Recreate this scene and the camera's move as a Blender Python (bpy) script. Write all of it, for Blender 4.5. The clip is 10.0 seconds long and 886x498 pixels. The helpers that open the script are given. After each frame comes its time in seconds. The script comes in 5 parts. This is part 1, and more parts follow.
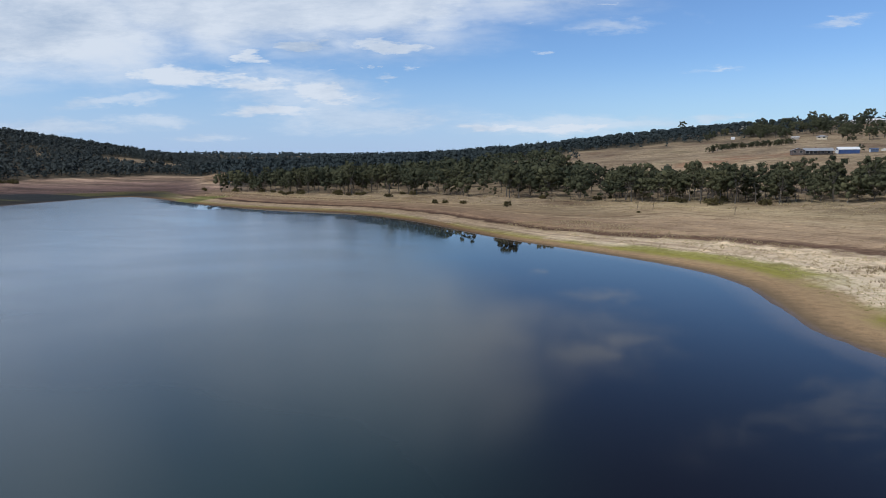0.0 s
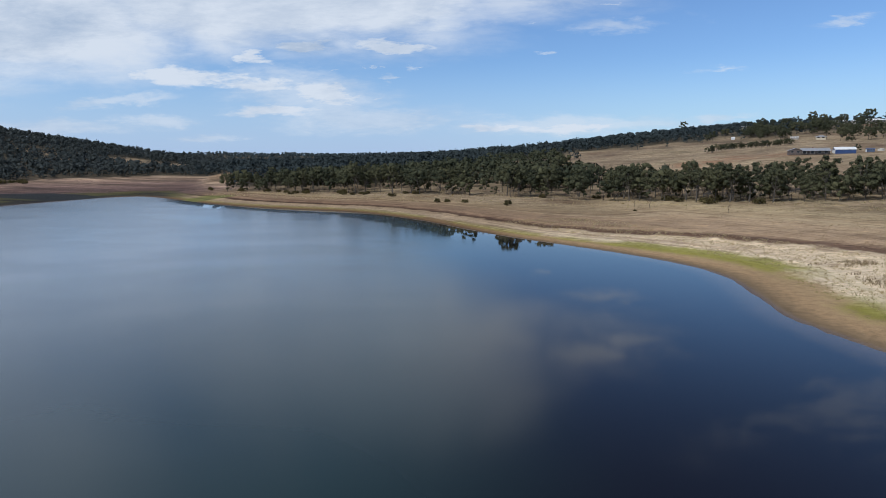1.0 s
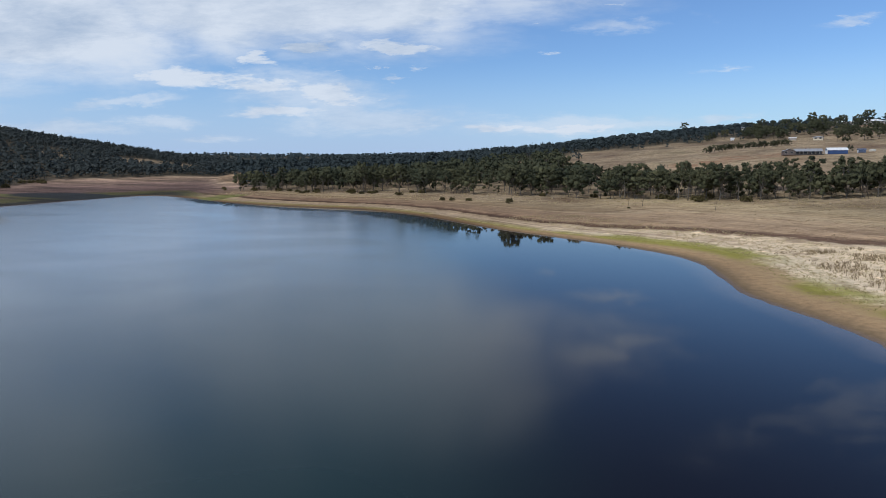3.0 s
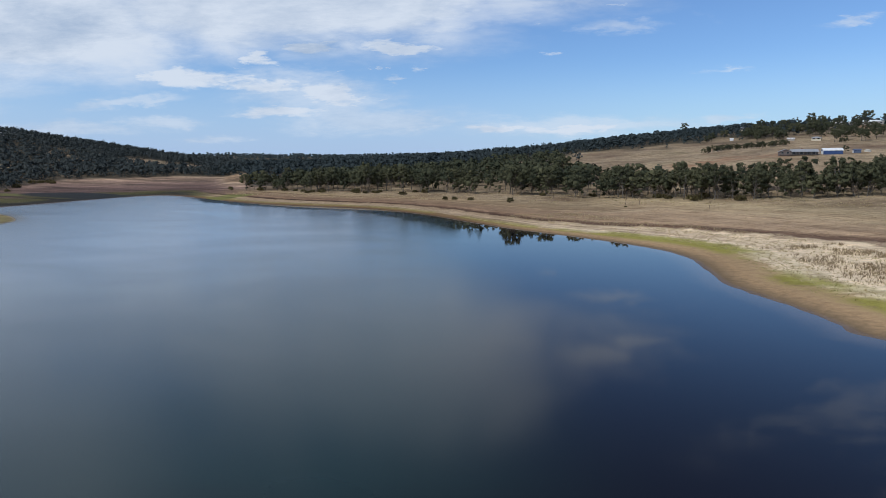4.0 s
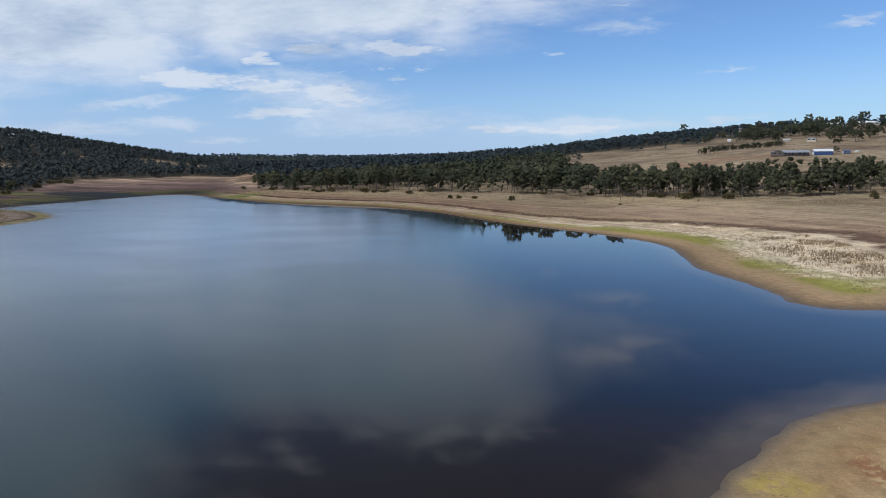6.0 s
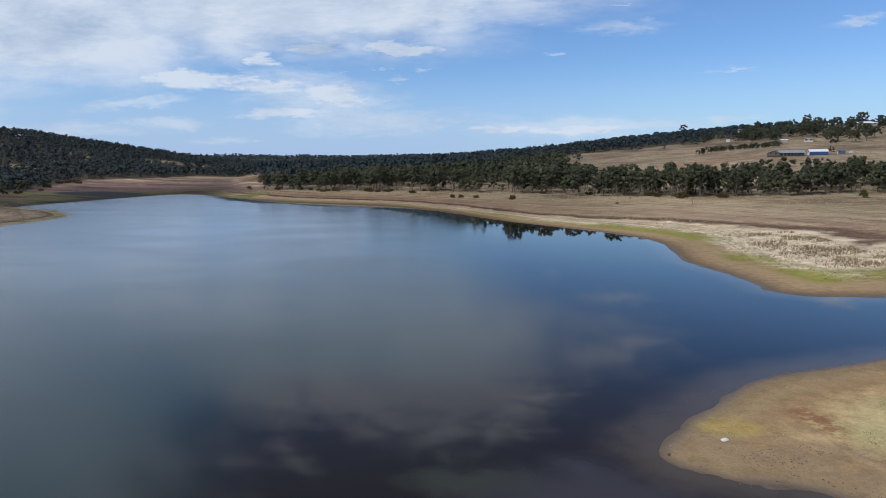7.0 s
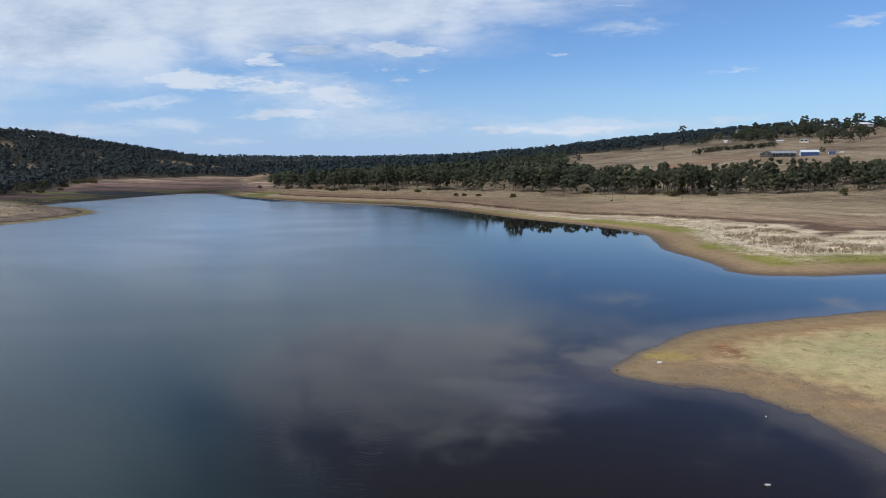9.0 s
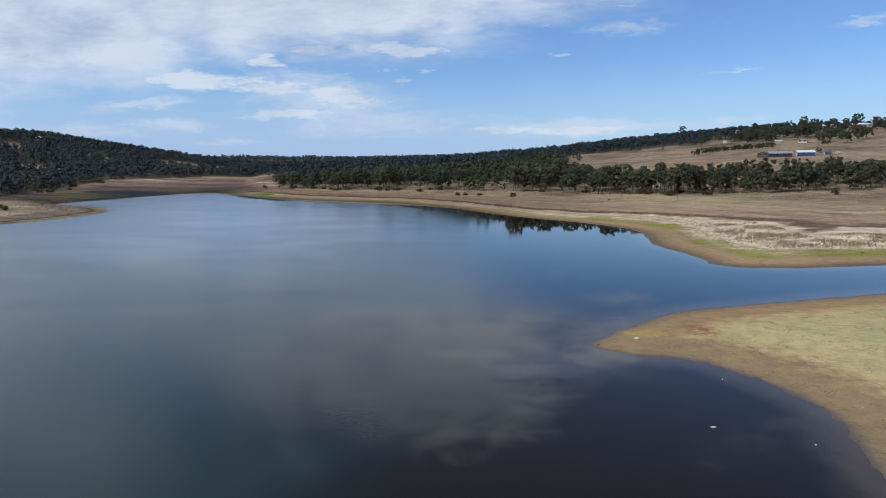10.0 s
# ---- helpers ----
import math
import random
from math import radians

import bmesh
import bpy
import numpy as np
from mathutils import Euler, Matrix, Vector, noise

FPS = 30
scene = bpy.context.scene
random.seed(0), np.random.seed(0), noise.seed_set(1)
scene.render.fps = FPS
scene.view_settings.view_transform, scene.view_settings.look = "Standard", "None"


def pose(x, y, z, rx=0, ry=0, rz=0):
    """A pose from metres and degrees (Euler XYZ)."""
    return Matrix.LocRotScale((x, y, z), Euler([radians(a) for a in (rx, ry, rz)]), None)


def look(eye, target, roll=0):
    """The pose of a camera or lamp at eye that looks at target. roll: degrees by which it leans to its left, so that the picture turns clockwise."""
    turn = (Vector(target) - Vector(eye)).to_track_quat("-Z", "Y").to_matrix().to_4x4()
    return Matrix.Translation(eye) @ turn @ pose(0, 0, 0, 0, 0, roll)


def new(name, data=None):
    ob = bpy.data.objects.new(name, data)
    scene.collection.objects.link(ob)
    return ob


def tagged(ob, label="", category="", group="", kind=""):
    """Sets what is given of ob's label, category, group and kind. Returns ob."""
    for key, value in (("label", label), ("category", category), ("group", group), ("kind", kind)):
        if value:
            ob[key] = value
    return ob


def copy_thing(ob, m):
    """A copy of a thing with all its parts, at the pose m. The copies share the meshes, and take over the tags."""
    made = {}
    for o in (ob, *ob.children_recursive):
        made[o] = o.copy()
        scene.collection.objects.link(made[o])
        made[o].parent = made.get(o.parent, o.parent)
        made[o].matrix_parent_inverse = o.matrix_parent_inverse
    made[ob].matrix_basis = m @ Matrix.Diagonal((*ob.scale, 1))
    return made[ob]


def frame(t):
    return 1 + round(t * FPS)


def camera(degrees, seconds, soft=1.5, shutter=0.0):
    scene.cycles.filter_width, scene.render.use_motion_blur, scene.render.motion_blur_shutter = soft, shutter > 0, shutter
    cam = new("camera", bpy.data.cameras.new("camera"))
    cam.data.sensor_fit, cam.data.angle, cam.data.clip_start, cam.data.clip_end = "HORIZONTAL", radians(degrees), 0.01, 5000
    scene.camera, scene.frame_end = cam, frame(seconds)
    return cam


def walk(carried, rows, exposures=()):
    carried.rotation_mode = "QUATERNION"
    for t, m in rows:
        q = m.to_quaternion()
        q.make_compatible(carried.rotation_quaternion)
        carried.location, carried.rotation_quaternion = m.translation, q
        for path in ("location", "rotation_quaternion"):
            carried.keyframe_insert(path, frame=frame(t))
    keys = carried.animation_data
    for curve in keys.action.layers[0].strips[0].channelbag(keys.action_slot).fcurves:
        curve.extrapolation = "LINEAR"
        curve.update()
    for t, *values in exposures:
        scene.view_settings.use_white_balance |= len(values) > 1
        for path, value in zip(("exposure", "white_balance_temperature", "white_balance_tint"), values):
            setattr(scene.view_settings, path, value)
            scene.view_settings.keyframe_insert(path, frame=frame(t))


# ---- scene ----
cam = camera(72.1, 10.0, soft=0.9)
PATH = [  # seconds, x, y, z, yaw to the left, pitch, roll in degrees
    (0.0, 1.414, -3.725, 18.266, 1.314, -7.868, -0.035),
    (1.0, 1.663, -9.705, 18.146, 1.538, -7.855, -0.053),
    (2.0, 1.704, -16.209, 18.072, 1.738, -7.832, -0.070),
    (3.0, 1.567, -23.154, 18.027, 1.912, -7.805, -0.087),
    (4.0, 1.293, -30.446, 17.994, 2.058, -7.778, -0.102),
    (5.0, 0.933, -37.991, 17.960, 2.181, -7.752, -0.116),
    (6.0, 0.546, -45.685, 17.911, 2.288, -7.728, -0.129),
    (7.0, 0.206, -53.421, 17.835, 2.387, -7.705, -0.141),
    (8.0, -0.008, -61.086, 17.719, 2.492, -7.682, -0.152),
    (9.0, -0.003, -68.560, 17.554, 2.620, -7.654, -0.162),
    (10.0, 0.324, -75.720, 17.330, 2.789, -7.617, -0.170),
]
PLACES = [(t, Matrix.Translation((x, y, z)) @ Matrix.Rotation(radians(yaw), 4, "Z")
            @ Matrix.Rotation(radians(90 + pitch), 4, "X") @ Matrix.Rotation(radians(roll), 4, "Z"))
           for t, x, y, z, yaw, pitch, roll in PATH]
walk(cam, PLACES, exposures=[(0.0, 0.0, 5850, 10), (10.0, -0.05, 5680, 10)])

# ---- light ----
SUN_ELEVATION, SUN_AZIMUTH = 48.0, -118.0   # degrees; azimuth clockwise from +y
sun_dir = Vector((math.sin(radians(SUN_AZIMUTH)) * math.cos(radians(SUN_ELEVATION)),
                  math.cos(radians(SUN_AZIMUTH)) * math.cos(radians(SUN_ELEVATION)),
                  math.sin(radians(SUN_ELEVATION))))
sun = new("sun", bpy.data.lights.new("sun", "SUN"))
sun.data.energy, sun.data.angle, sun.data.color = 2.9, radians(9.0), (1.0, 0.94, 0.84)
sun.matrix_world = look((0, 0, 300), Vector((0, 0, 300)) - sun_dir)


class Graph:
    """Short hand for building node trees."""

    def __init__(self, tree):
        self.tree = tree
        tree.nodes.clear()

    def node(self, kind, **settings):
        n = self.tree.nodes.new(kind)
        inputs = settings.pop("inputs", {})
        for key, value in settings.items():
            setattr(n, key, value)
        for key, value in inputs.items():
            self.plug(n.inputs[key], value)
        return n

    def plug(self, socket, value):
        if isinstance(value, bpy.types.NodeSocket):
            self.tree.links.new(value, socket)
        elif isinstance(value, bpy.types.Node):
            self.tree.links.new(value.outputs[0], socket)
        else:
            socket.default_value = value

    def math(self, op, a, b=0.0, c=0.0, clamp=False):
        n = self.node("ShaderNodeMath", operation=op, use_clamp=clamp)
        for s, v in zip(n.inputs, (a, b, c)):
            self.plug(s, v)
        return n.outputs[0]

    def ramp(self, fac, stops, mode="LINEAR"):
        n = self.node("ShaderNodeValToRGB", inputs={"Fac": fac})
        n.color_ramp.interpolation = mode
        el = n.color_ramp.elements
        while len(el) < len(stops):
            el.new(0.5)
        for e, (at, col) in zip(el, stops):
            e.position = at
            e.color = (*col, 1) if isinstance(col, tuple) else (col, col, col, 1)
        return n.outputs[0]

    def smooth(self, value, lo, hi):
        n = self.node("ShaderNodeMapRange", interpolation_type="SMOOTHSTEP",
                      inputs={"Value": value, "From Min": lo, "From Max": hi})
        return n.outputs[0]

    def mix(self, fac, a, b, mode="MIX"):
        n = self.node("ShaderNodeMix", data_type="RGBA", blend_type=mode)
        self.plug(n.inputs[0], fac)
        for s, v in ((n.inputs[6], a), (n.inputs[7], b)):
            self.plug(s, (*v, 1) if isinstance(v, tuple) else v)
        return n.outputs[2]

    def noise(self, vector, scale, detail=4.0, rough=0.55, distort=0.0, out=0):
        n = self.node("ShaderNodeTexNoise", inputs={"Vector": vector, "Scale": scale, "Detail": detail,
                                                    "Roughness": rough, "Distortion": distort})
        return n.outputs[out]

    def scaled(self, vector, x, y, z):
        return self.node("ShaderNodeVectorMath", operation="MULTIPLY",
                         inputs={0: vector, 1: (x, y, z)}).outputs[0]


world = bpy.data.worlds.new("sky")
scene.world = world
world.use_nodes = True
g = Graph(world.node_tree)
way = g.node("ShaderNodeTexCoord").outputs["Generated"]
sky = g.node("ShaderNodeTexSky", sky_type="NISHITA", sun_disc=False, sun_elevation=radians(SUN_ELEVATION),
             sun_rotation=radians(SUN_AZIMUTH), air_density=1.0, dust_density=0.6, ozone_density=2.0)
sep = g.node("ShaderNodeSeparateXYZ", inputs={0: way})
ahead = g.math("MAXIMUM", sep.outputs[1], 0.02)
su, sv = g.math("DIVIDE", sep.outputs[0], ahead), g.math("DIVIDE", sep.outputs[2], ahead)
# a flat cloud deck seen in perspective
up = g.math("ADD", g.math("MAXIMUM", sep.outputs[2], 0.0), 0.055)
deck = g.node("ShaderNodeCombineXYZ", inputs={0: g.math("DIVIDE", sep.outputs[0], up),
                                              1: g.math("DIVIDE", sep.outputs[1], up), 2: 0.0}).outputs[0]
deck_noise = g.noise(deck, 0.55, 6.0, 0.55, 0.3)
plane = g.node("ShaderNodeCombineXYZ", inputs={0: su, 1: g.math("MULTIPLY", sv, 3.8), 2: 0.0}).outputs[0]
wisp = g.noise(plane, 9.0, 8.0, 0.62, 0.35)
soft_plane = g.node("ShaderNodeCombineXYZ", inputs={0: su, 1: g.math("MULTIPLY", sv, 1.7), 2: 3.0}).outputs[0]
soft = g.noise(soft_plane, 5.0, 6.0, 0.5, 0.4)
fine = g.noise(plane, 34.0, 6.0, 0.65, 0.3)


warp = g.node("ShaderNodeSeparateXYZ", inputs={0: g.noise(plane, 11.0, 7.0, 0.62, 0.2, 1)})
curl_u = g.math("ADD", su, g.math("MULTIPLY", g.math("SUBTRACT", warp.outputs[0], 0.5), 0.16))
curl_v = g.math("ADD", sv, g.math("MULTIPLY", g.math("SUBTRACT", warp.outputs[1], 0.5), 0.045))


def bank(u, v, ru, rv, tilt=0.0):
    """Nearness to one cloud's middle: 1 there, 0 at its rim."""
    c, s = math.cos(radians(tilt)), math.sin(radians(tilt))
    du, dv = g.math("SUBTRACT", curl_u, u), g.math("SUBTRACT", curl_v, v)
    a = g.math("ADD", g.math("MULTIPLY", du, c / ru), g.math("MULTIPLY", dv, s / ru))
    b = g.math("SUBTRACT", g.math("MULTIPLY", dv, c / rv), g.math("MULTIPLY", du, s / rv))
    far = g.math("SQRT", g.math("ADD", g.math("MULTIPLY", a, a), g.math("MULTIPLY", b, b)))
    return g.math("SUBTRACT", 1.0, far)


def union(items):
    total = items[0]
    for i in items[1:]:
        total = g.math("MAXIMUM", total, i)
    return total


def at_sky(a, h):
    """Bearing and height of a cloud in thousandths across and up."""
    return (a - 824) / 1110.0, (296 - h) / 1130.0


def cloud(a, h, ra, rh, tilt=0.0):
    return bank(*at_sky(a, h), ra / 1110.0, rh / 1130.0, tilt)


heavy = union([cloud(60, 30, 340, 118), cloud(430, 5, 400, 92), cloud(700, -30, 320, 65), cloud(-250, 60, 380, 150), cloud(640, 15, 240, 62)])
thin = union([cloud(930, 0, 330, 62, 3), cloud(1090, -35, 150, 40), cloud(640, 70, 320, 60), cloud(1090, 50, 90, 16)])
upper = union([cloud(750, -140, 300, 135), cloud(620, -100, 250, 120), cloud(1060, -60, 90, 30), cloud(430, -110, 200, 120), cloud(-320, -270, 760, 360)])
high_streaks = union([cloud(1050, -75, 270, 70, -10), g.math("SUBTRACT", cloud(1330, -200, 230, 90, -18), 0.3), g.math("SUBTRACT", cloud(1560, -180, 190, 130, 20), 0.3)])
puffs = union([cloud(322, 136, 125, 23, -1), cloud(468, 154, 120, 20, -5), cloud(575, 167, 85, 25, -10), cloud(497, 196, 100, 16),
               cloud(443, 103, 46, 16, -12), cloud(700, 86, 90, 13, -4), cloud(547, 82, 62, 14), cloud(880, 227, 80, 10), cloud(1015, 229, 120, 11)])
specks = union([cloud(703, 143, 22, 8, -14), cloud(743, 124, 18, 7), cloud(606, 128, 14, 6, 40), cloud(674, 121, 9, 4), cloud(820, 50, 40, 7),
                cloud(956, 44, 14, 5), cloud(956, 96, 16, 5), cloud(675, 177, 22, 6), cloud(380, 94, 26, 6), cloud(1087, 16, 24, 5, 8)])
veils = union([cloud(1010, 224, 320, 24), cloud(660, 214, 240, 34), cloud(545, 165, 210, 62, -6), cloud(600, 203, 150, 34), cloud(710, 221, 130, 12, -2), cloud(890, 228, 84, 11), cloud(1010, 230, 150, 15), cloud(372, 245, 70, 12),
               cloud(200, 180, 150, 13, 5), cloud(80, 225, 240, 20), g.math("SUBTRACT", cloud(1500, 44, 105, 11, 7), 0.22), g.math("SUBTRACT", cloud(1280, 130, 100, 9, 3), 0.35),
               cloud(270, 212, 120, 16), cloud(1283, 214, 75, 9)])
rough_edge = g.math("ADD", g.math("MULTIPLY", g.math("SUBTRACT", wisp, 0.5), 3.4), g.math("MULTIPLY", g.math("SUBTRACT", fine, 0.5), 1.3))
deck_edge = g.math("MULTIPLY", g.math("SUBTRACT", deck_noise, 0.5), 2.2)
d_heavy = g.math("MULTIPLY", g.smooth(g.math("ADD", g.math("MULTIPLY", heavy, 1.4), g.math("ADD", g.math("ADD", g.math("MULTIPLY", rough_edge, 0.10), g.math("MULTIPLY", g.math("SUBTRACT", soft, 0.5), 1.3)), g.math("MULTIPLY", deck_edge, 0.25))), -0.40, 0.75), 0.93)
d_upper = g.math("MULTIPLY", g.math("MULTIPLY", g.smooth(g.math("ADD", upper, g.math("ADD", g.math("MULTIPLY", g.math("SUBTRACT", soft, 0.5), 1.3), g.math("MULTIPLY", g.math("SUBTRACT", wisp, 0.5), 0.9))), -0.1, 0.55), g.smooth(sv, 0.20, 0.28)), 0.85)
billow = g.math("ADD", g.math("MULTIPLY", g.math("SUBTRACT", wisp, 0.5), 2.2), g.math("MULTIPLY", g.math("SUBTRACT", fine, 0.5), 2.6))
d_puffs = g.math("MULTIPLY", g.smooth(g.math("ADD", g.math("MULTIPLY", puffs, 1.3), g.math("MULTIPLY", billow, 0.62)), -0.20, 0.92), g.math("MULTIPLY", g.smooth(puffs, -0.12, 0.4), 0.92))
d_veils = g.math("MULTIPLY", g.math("MULTIPLY", g.smooth(veils, -0.1, 0.6), g.smooth(g.math("ADD", veils, g.math("MULTIPLY", rough_edge, 0.6)), -0.3, 0.9)), 0.55)
d_thin = g.math("MULTIPLY", g.math("MULTIPLY", g.smooth(thin, -0.05, 0.8), g.smooth(g.math("ADD", g.math("MULTIPLY", soft, 0.6), g.math("MULTIPLY", wisp, 0.4)), 0.28, 0.62)), 0.75)
d_specks = g.math("MULTIPLY", g.smooth(g.math("ADD", specks, g.math("MULTIPLY", rough_edge, 0.5)), 0.1, 1.1), g.math("MULTIPLY", g.smooth(specks, 0.0, 0.4), 0.62))
d_high = g.math("MULTIPLY", g.smooth(g.math("ADD", high_streaks, g.math("ADD", g.math("MULTIPLY", g.math("SUBTRACT", soft, 0.5), 3.0), g.math("MULTIPLY", g.math("SUBTRACT", wisp, 0.5), 2.2))), 0.0, 1.1), 0.34)
# broken cloud over the rest of the sky, overhead and behind
rest = g.math("MULTIPLY", g.smooth(deck_noise, 0.54, 0.68), g.smooth(sv, 0.40, 0.60))
behind = g.math("MULTIPLY", g.smooth(deck_noise, 0.36, 0.52), g.smooth(sep.outputs[1], 0.15, -0.2))
density = union([d_heavy, d_thin, d_upper, d_puffs, d_veils, d_specks, d_high, g.math("MULTIPLY", rest, 0.7), g.math("MULTIPLY", behind, 0.8)])
haze = g.math("MULTIPLY", g.smooth(sep.outputs[2], 0.17, 0.0), 0.78)

CLEAR = g.mix(haze, g.mix(1.0, sky.outputs[0], (0.90, 1.04, 1.22), "MULTIPLY"), g.mix(g.smooth(su, -0.1, 0.4), (4.3, 5.5, 7.55), (4.9, 6.55, 7.75)))
dim = g.math("MAXIMUM", g.math("MULTIPLY", g.smooth(cloud(60, 55, 190, 60), 0.0, 0.8), 0.6), g.math("MULTIPLY", g.smooth(cloud(560, 84, 70, 20), 0.0, 0.8), 0.5))
shade = g.math("SUBTRACT", g.math("ADD", g.math("MULTIPLY", soft, 0.60), g.math("ADD", g.math("MULTIPLY", wisp, 0.22), g.math("MULTIPLY", fine, 0.18))), g.math("MULTIPLY", dim, 0.28))
grey = g.ramp(shade, [(0.30, (4.3, 5.0, 5.9)), (0.54, (7.35, 7.55, 7.7))])
grey = g.mix(g.smooth(sv, 0.26, 0.34), grey, g.mix(1.0, grey, (0.97, 0.97, 1.0), "MULTIPLY"))
deep_blue = g.mix(g.smooth(sep.outputs[2], 0.22, 0.62), CLEAR, g.mix(1.0, CLEAR, (0.60, 0.52, 0.47), "MULTIPLY"))
out = g.mix(density, deep_blue, grey)
back = g.node("ShaderNodeBackground", inputs={"Color": out, "Strength": 0.1})
g.node("ShaderNodeOutputWorld", inputs={"Surface": back.outputs[0]})


# ---- materials ----


def material(name):
    m = bpy.data.materials.new(name)
    m.use_nodes = True
    return m, Graph(m.node_tree)


def finish(g, colour, rough=0.8, bump=None, bump_strength=0.3, bump_distance=0.05, **more):
    inputs = {"Base Color": colour, "Roughness": rough}
    inputs.update(more)
    if bump is not None:
        inputs["Normal"] = g.node("ShaderNodeBump", inputs={"Height": bump, "Strength": bump_strength,
                                                            "Distance": bump_distance}).outputs[0]
    shader = g.node("ShaderNodeBsdfPrincipled", inputs=inputs)
    g.node("ShaderNodeOutputMaterial", inputs={"Surface": shader.outputs[0]})
    return shader


def plain(name, colour, rough=0.7, vary=0.15, scale=3.0, metal=0.0, bump=0.15):
    """A painted, worn or stained surface of one main colour."""
    m, g = material(name)
    at = g.node("ShaderNodeTexCoord").outputs["Object"]
    grime = g.noise(at, scale, 6.0, 0.6)
    grain = g.noise(at, scale * 9, 3.0, 0.6)
    shade = g.ramp(grime, [(0.3, 1 - vary), (0.7, 1 + vary * 0.4)])
    col = g.mix(1.0, colour, shade, "MULTIPLY")
    finish(g, col, rough, grain, bump, 0.02, **{"Metallic": metal})
    return m


def position(g):
    return g.node("ShaderNodeNewGeometry").outputs["Position"]


# the ground: bands of mud, sand, grass and straw that follow the old water lines
GROUND, g = material("lake_shore_ground")
pos = position(g)
shore = g.node("ShaderNodeAttribute", attribute_name="shore").outputs["Fac"]
litter_and_shade = g.node("ShaderNodeAttribute", attribute_name="litter_and_shade").outputs["Fac"]
spit = g.node("ShaderNodeAttribute", attribute_name="spit").outputs["Fac"]
broad = g.noise(pos, 0.02, 5.0, 0.6)
mid = g.noise(pos, 0.09, 6.0, 0.62)
small = g.noise(pos, 0.8, 6.0, 0.65)
tiny = g.noise(pos, 6.0, 4.0, 0.7)
wob = g.math("MULTIPLY", g.math("SUBTRACT", mid, 0.5), 17.0)
wob = g.math("MULTIPLY", wob, g.smooth(shore, 2.0, 30.0))
wob2 = g.math("MULTIPLY", g.math("SUBTRACT", small, 0.5), 5.0)
line = g.math("ADD", g.math("ADD", shore, wob), g.math("MULTIPLY", wob2, g.smooth(shore, 0.5, 6.0)))
ground_xyz = g.node("ShaderNodeSeparateXYZ", inputs={0: pos})
line = g.math("SUBTRACT", line, g.math("MULTIPLY", g.math("MULTIPLY", g.smooth(ground_xyz.outputs[0], 50.0, 105.0), g.smooth(ground_xyz.outputs[1], 135.0, 95.0)), g.math("MULTIPLY", g.smooth(shore, 14.0, 34.0), 15.0)))
fac = g.math("DIVIDE", line, 100.0, clamp=True)
MUD, SAND, STRAW, EARTH = (0.105, 0.072, 0.042), (0.265, 0.180, 0.098), (0.59, 0.50, 0.365), (0.255, 0.185, 0.118)
bands = g.ramp(fac, [(0.0, MUD), (0.012, (0.135, 0.097, 0.057)), (0.045, SAND), (0.10, (0.30, 0.22, 0.12)), (0.13, STRAW),
                     (0.28, (0.50, 0.405, 0.275)), (0.31, (0.115, 0.072, 0.046)), (0.35, (0.125, 0.08, 0.052)),
                     (0.405, (0.30, 0.215, 0.135)), (0.46, EARTH), (0.66, (0.27, 0.20, 0.125)), (0.72, (0.37, 0.295, 0.185)),
                     (0.80, (0.265, 0.20, 0.12)), (0.90, (0.35, 0.28, 0.17)), (1.0, (0.29, 0.23, 0.135))])
bands = g.mix(1.0, bands, (1.22, 1.23, 1.26), "MULTIPLY")
north_bank = g.smooth(g.node("ShaderNodeSeparateXYZ", inputs={0: pos}).outputs[1], 115.0, 175.0)
bands = g.mix(g.math("MULTIPLY", north_bank, g.smooth(shore, 38.0, 30.0)), bands, g.mix(1.0, bands, (0.68, 0.66, 0.62), "MULTIPLY"))
western = g.smooth(g.node("ShaderNodeSeparateXYZ", inputs={0: pos}).outputs[0], 95.0, 15.0)
bands = g.mix(g.math("MULTIPLY", north_bank, western), bands, g.mix(1.0, bands, (0.68, 0.64, 0.63), "MULTIPLY"))
# green flush of young grass above the sand
gl = g.math("ABSOLUTE", g.math("SUBTRACT", line, 12.0))
green_amount = g.math("MULTIPLY", g.smooth(gl, 6.0, 2.0), g.smooth(g.noise(pos, 0.045, 3.0), 0.32, 0.48))
green_amount = g.math("MULTIPLY", green_amount, g.math("SUBTRACT", 1.0, spit))
green_amount = g.math("MULTIPLY", green_amount, g.math("SUBTRACT", 1.0, g.math("MULTIPLY", north_bank, 0.55)))
col = g.mix(g.math("MULTIPLY", green_amount, 0.9), bands, (0.225, 0.215, 0.040))
# the low spit: bare mud and sand, then thin yellow-green turf
spit_bands = g.ramp(g.math("DIVIDE", g.math("ADD", shore, g.math("MULTIPLY", g.math("MULTIPLY", wob2, 0.9), g.smooth(shore, 0.5, 7.0))), 20.0, clamp=True),
                    [(0.0, (0.12, 0.085, 0.05)), (0.04, (0.23, 0.165, 0.092)), (0.14, (0.315, 0.222, 0.118)), (0.24, (0.31, 0.205, 0.102)),
                     (0.34, (0.43, 0.30, 0.155)), (0.45, (0.45, 0.355, 0.18)), (1.0, (0.47, 0.405, 0.22))])
turf = g.math("MULTIPLY", g.smooth(shore, 5.0, 9.0), g.smooth(g.noise(pos, 0.22, 6.0, 0.7), 0.38, 0.68))
spit_col = g.mix(g.math("MULTIPLY", turf, 0.7), spit_bands, (0.37, 0.345, 0.16))
south_side = g.smooth(g.node("ShaderNodeSeparateXYZ", inputs={0: pos}).outputs[1], -12.0, -17.0)
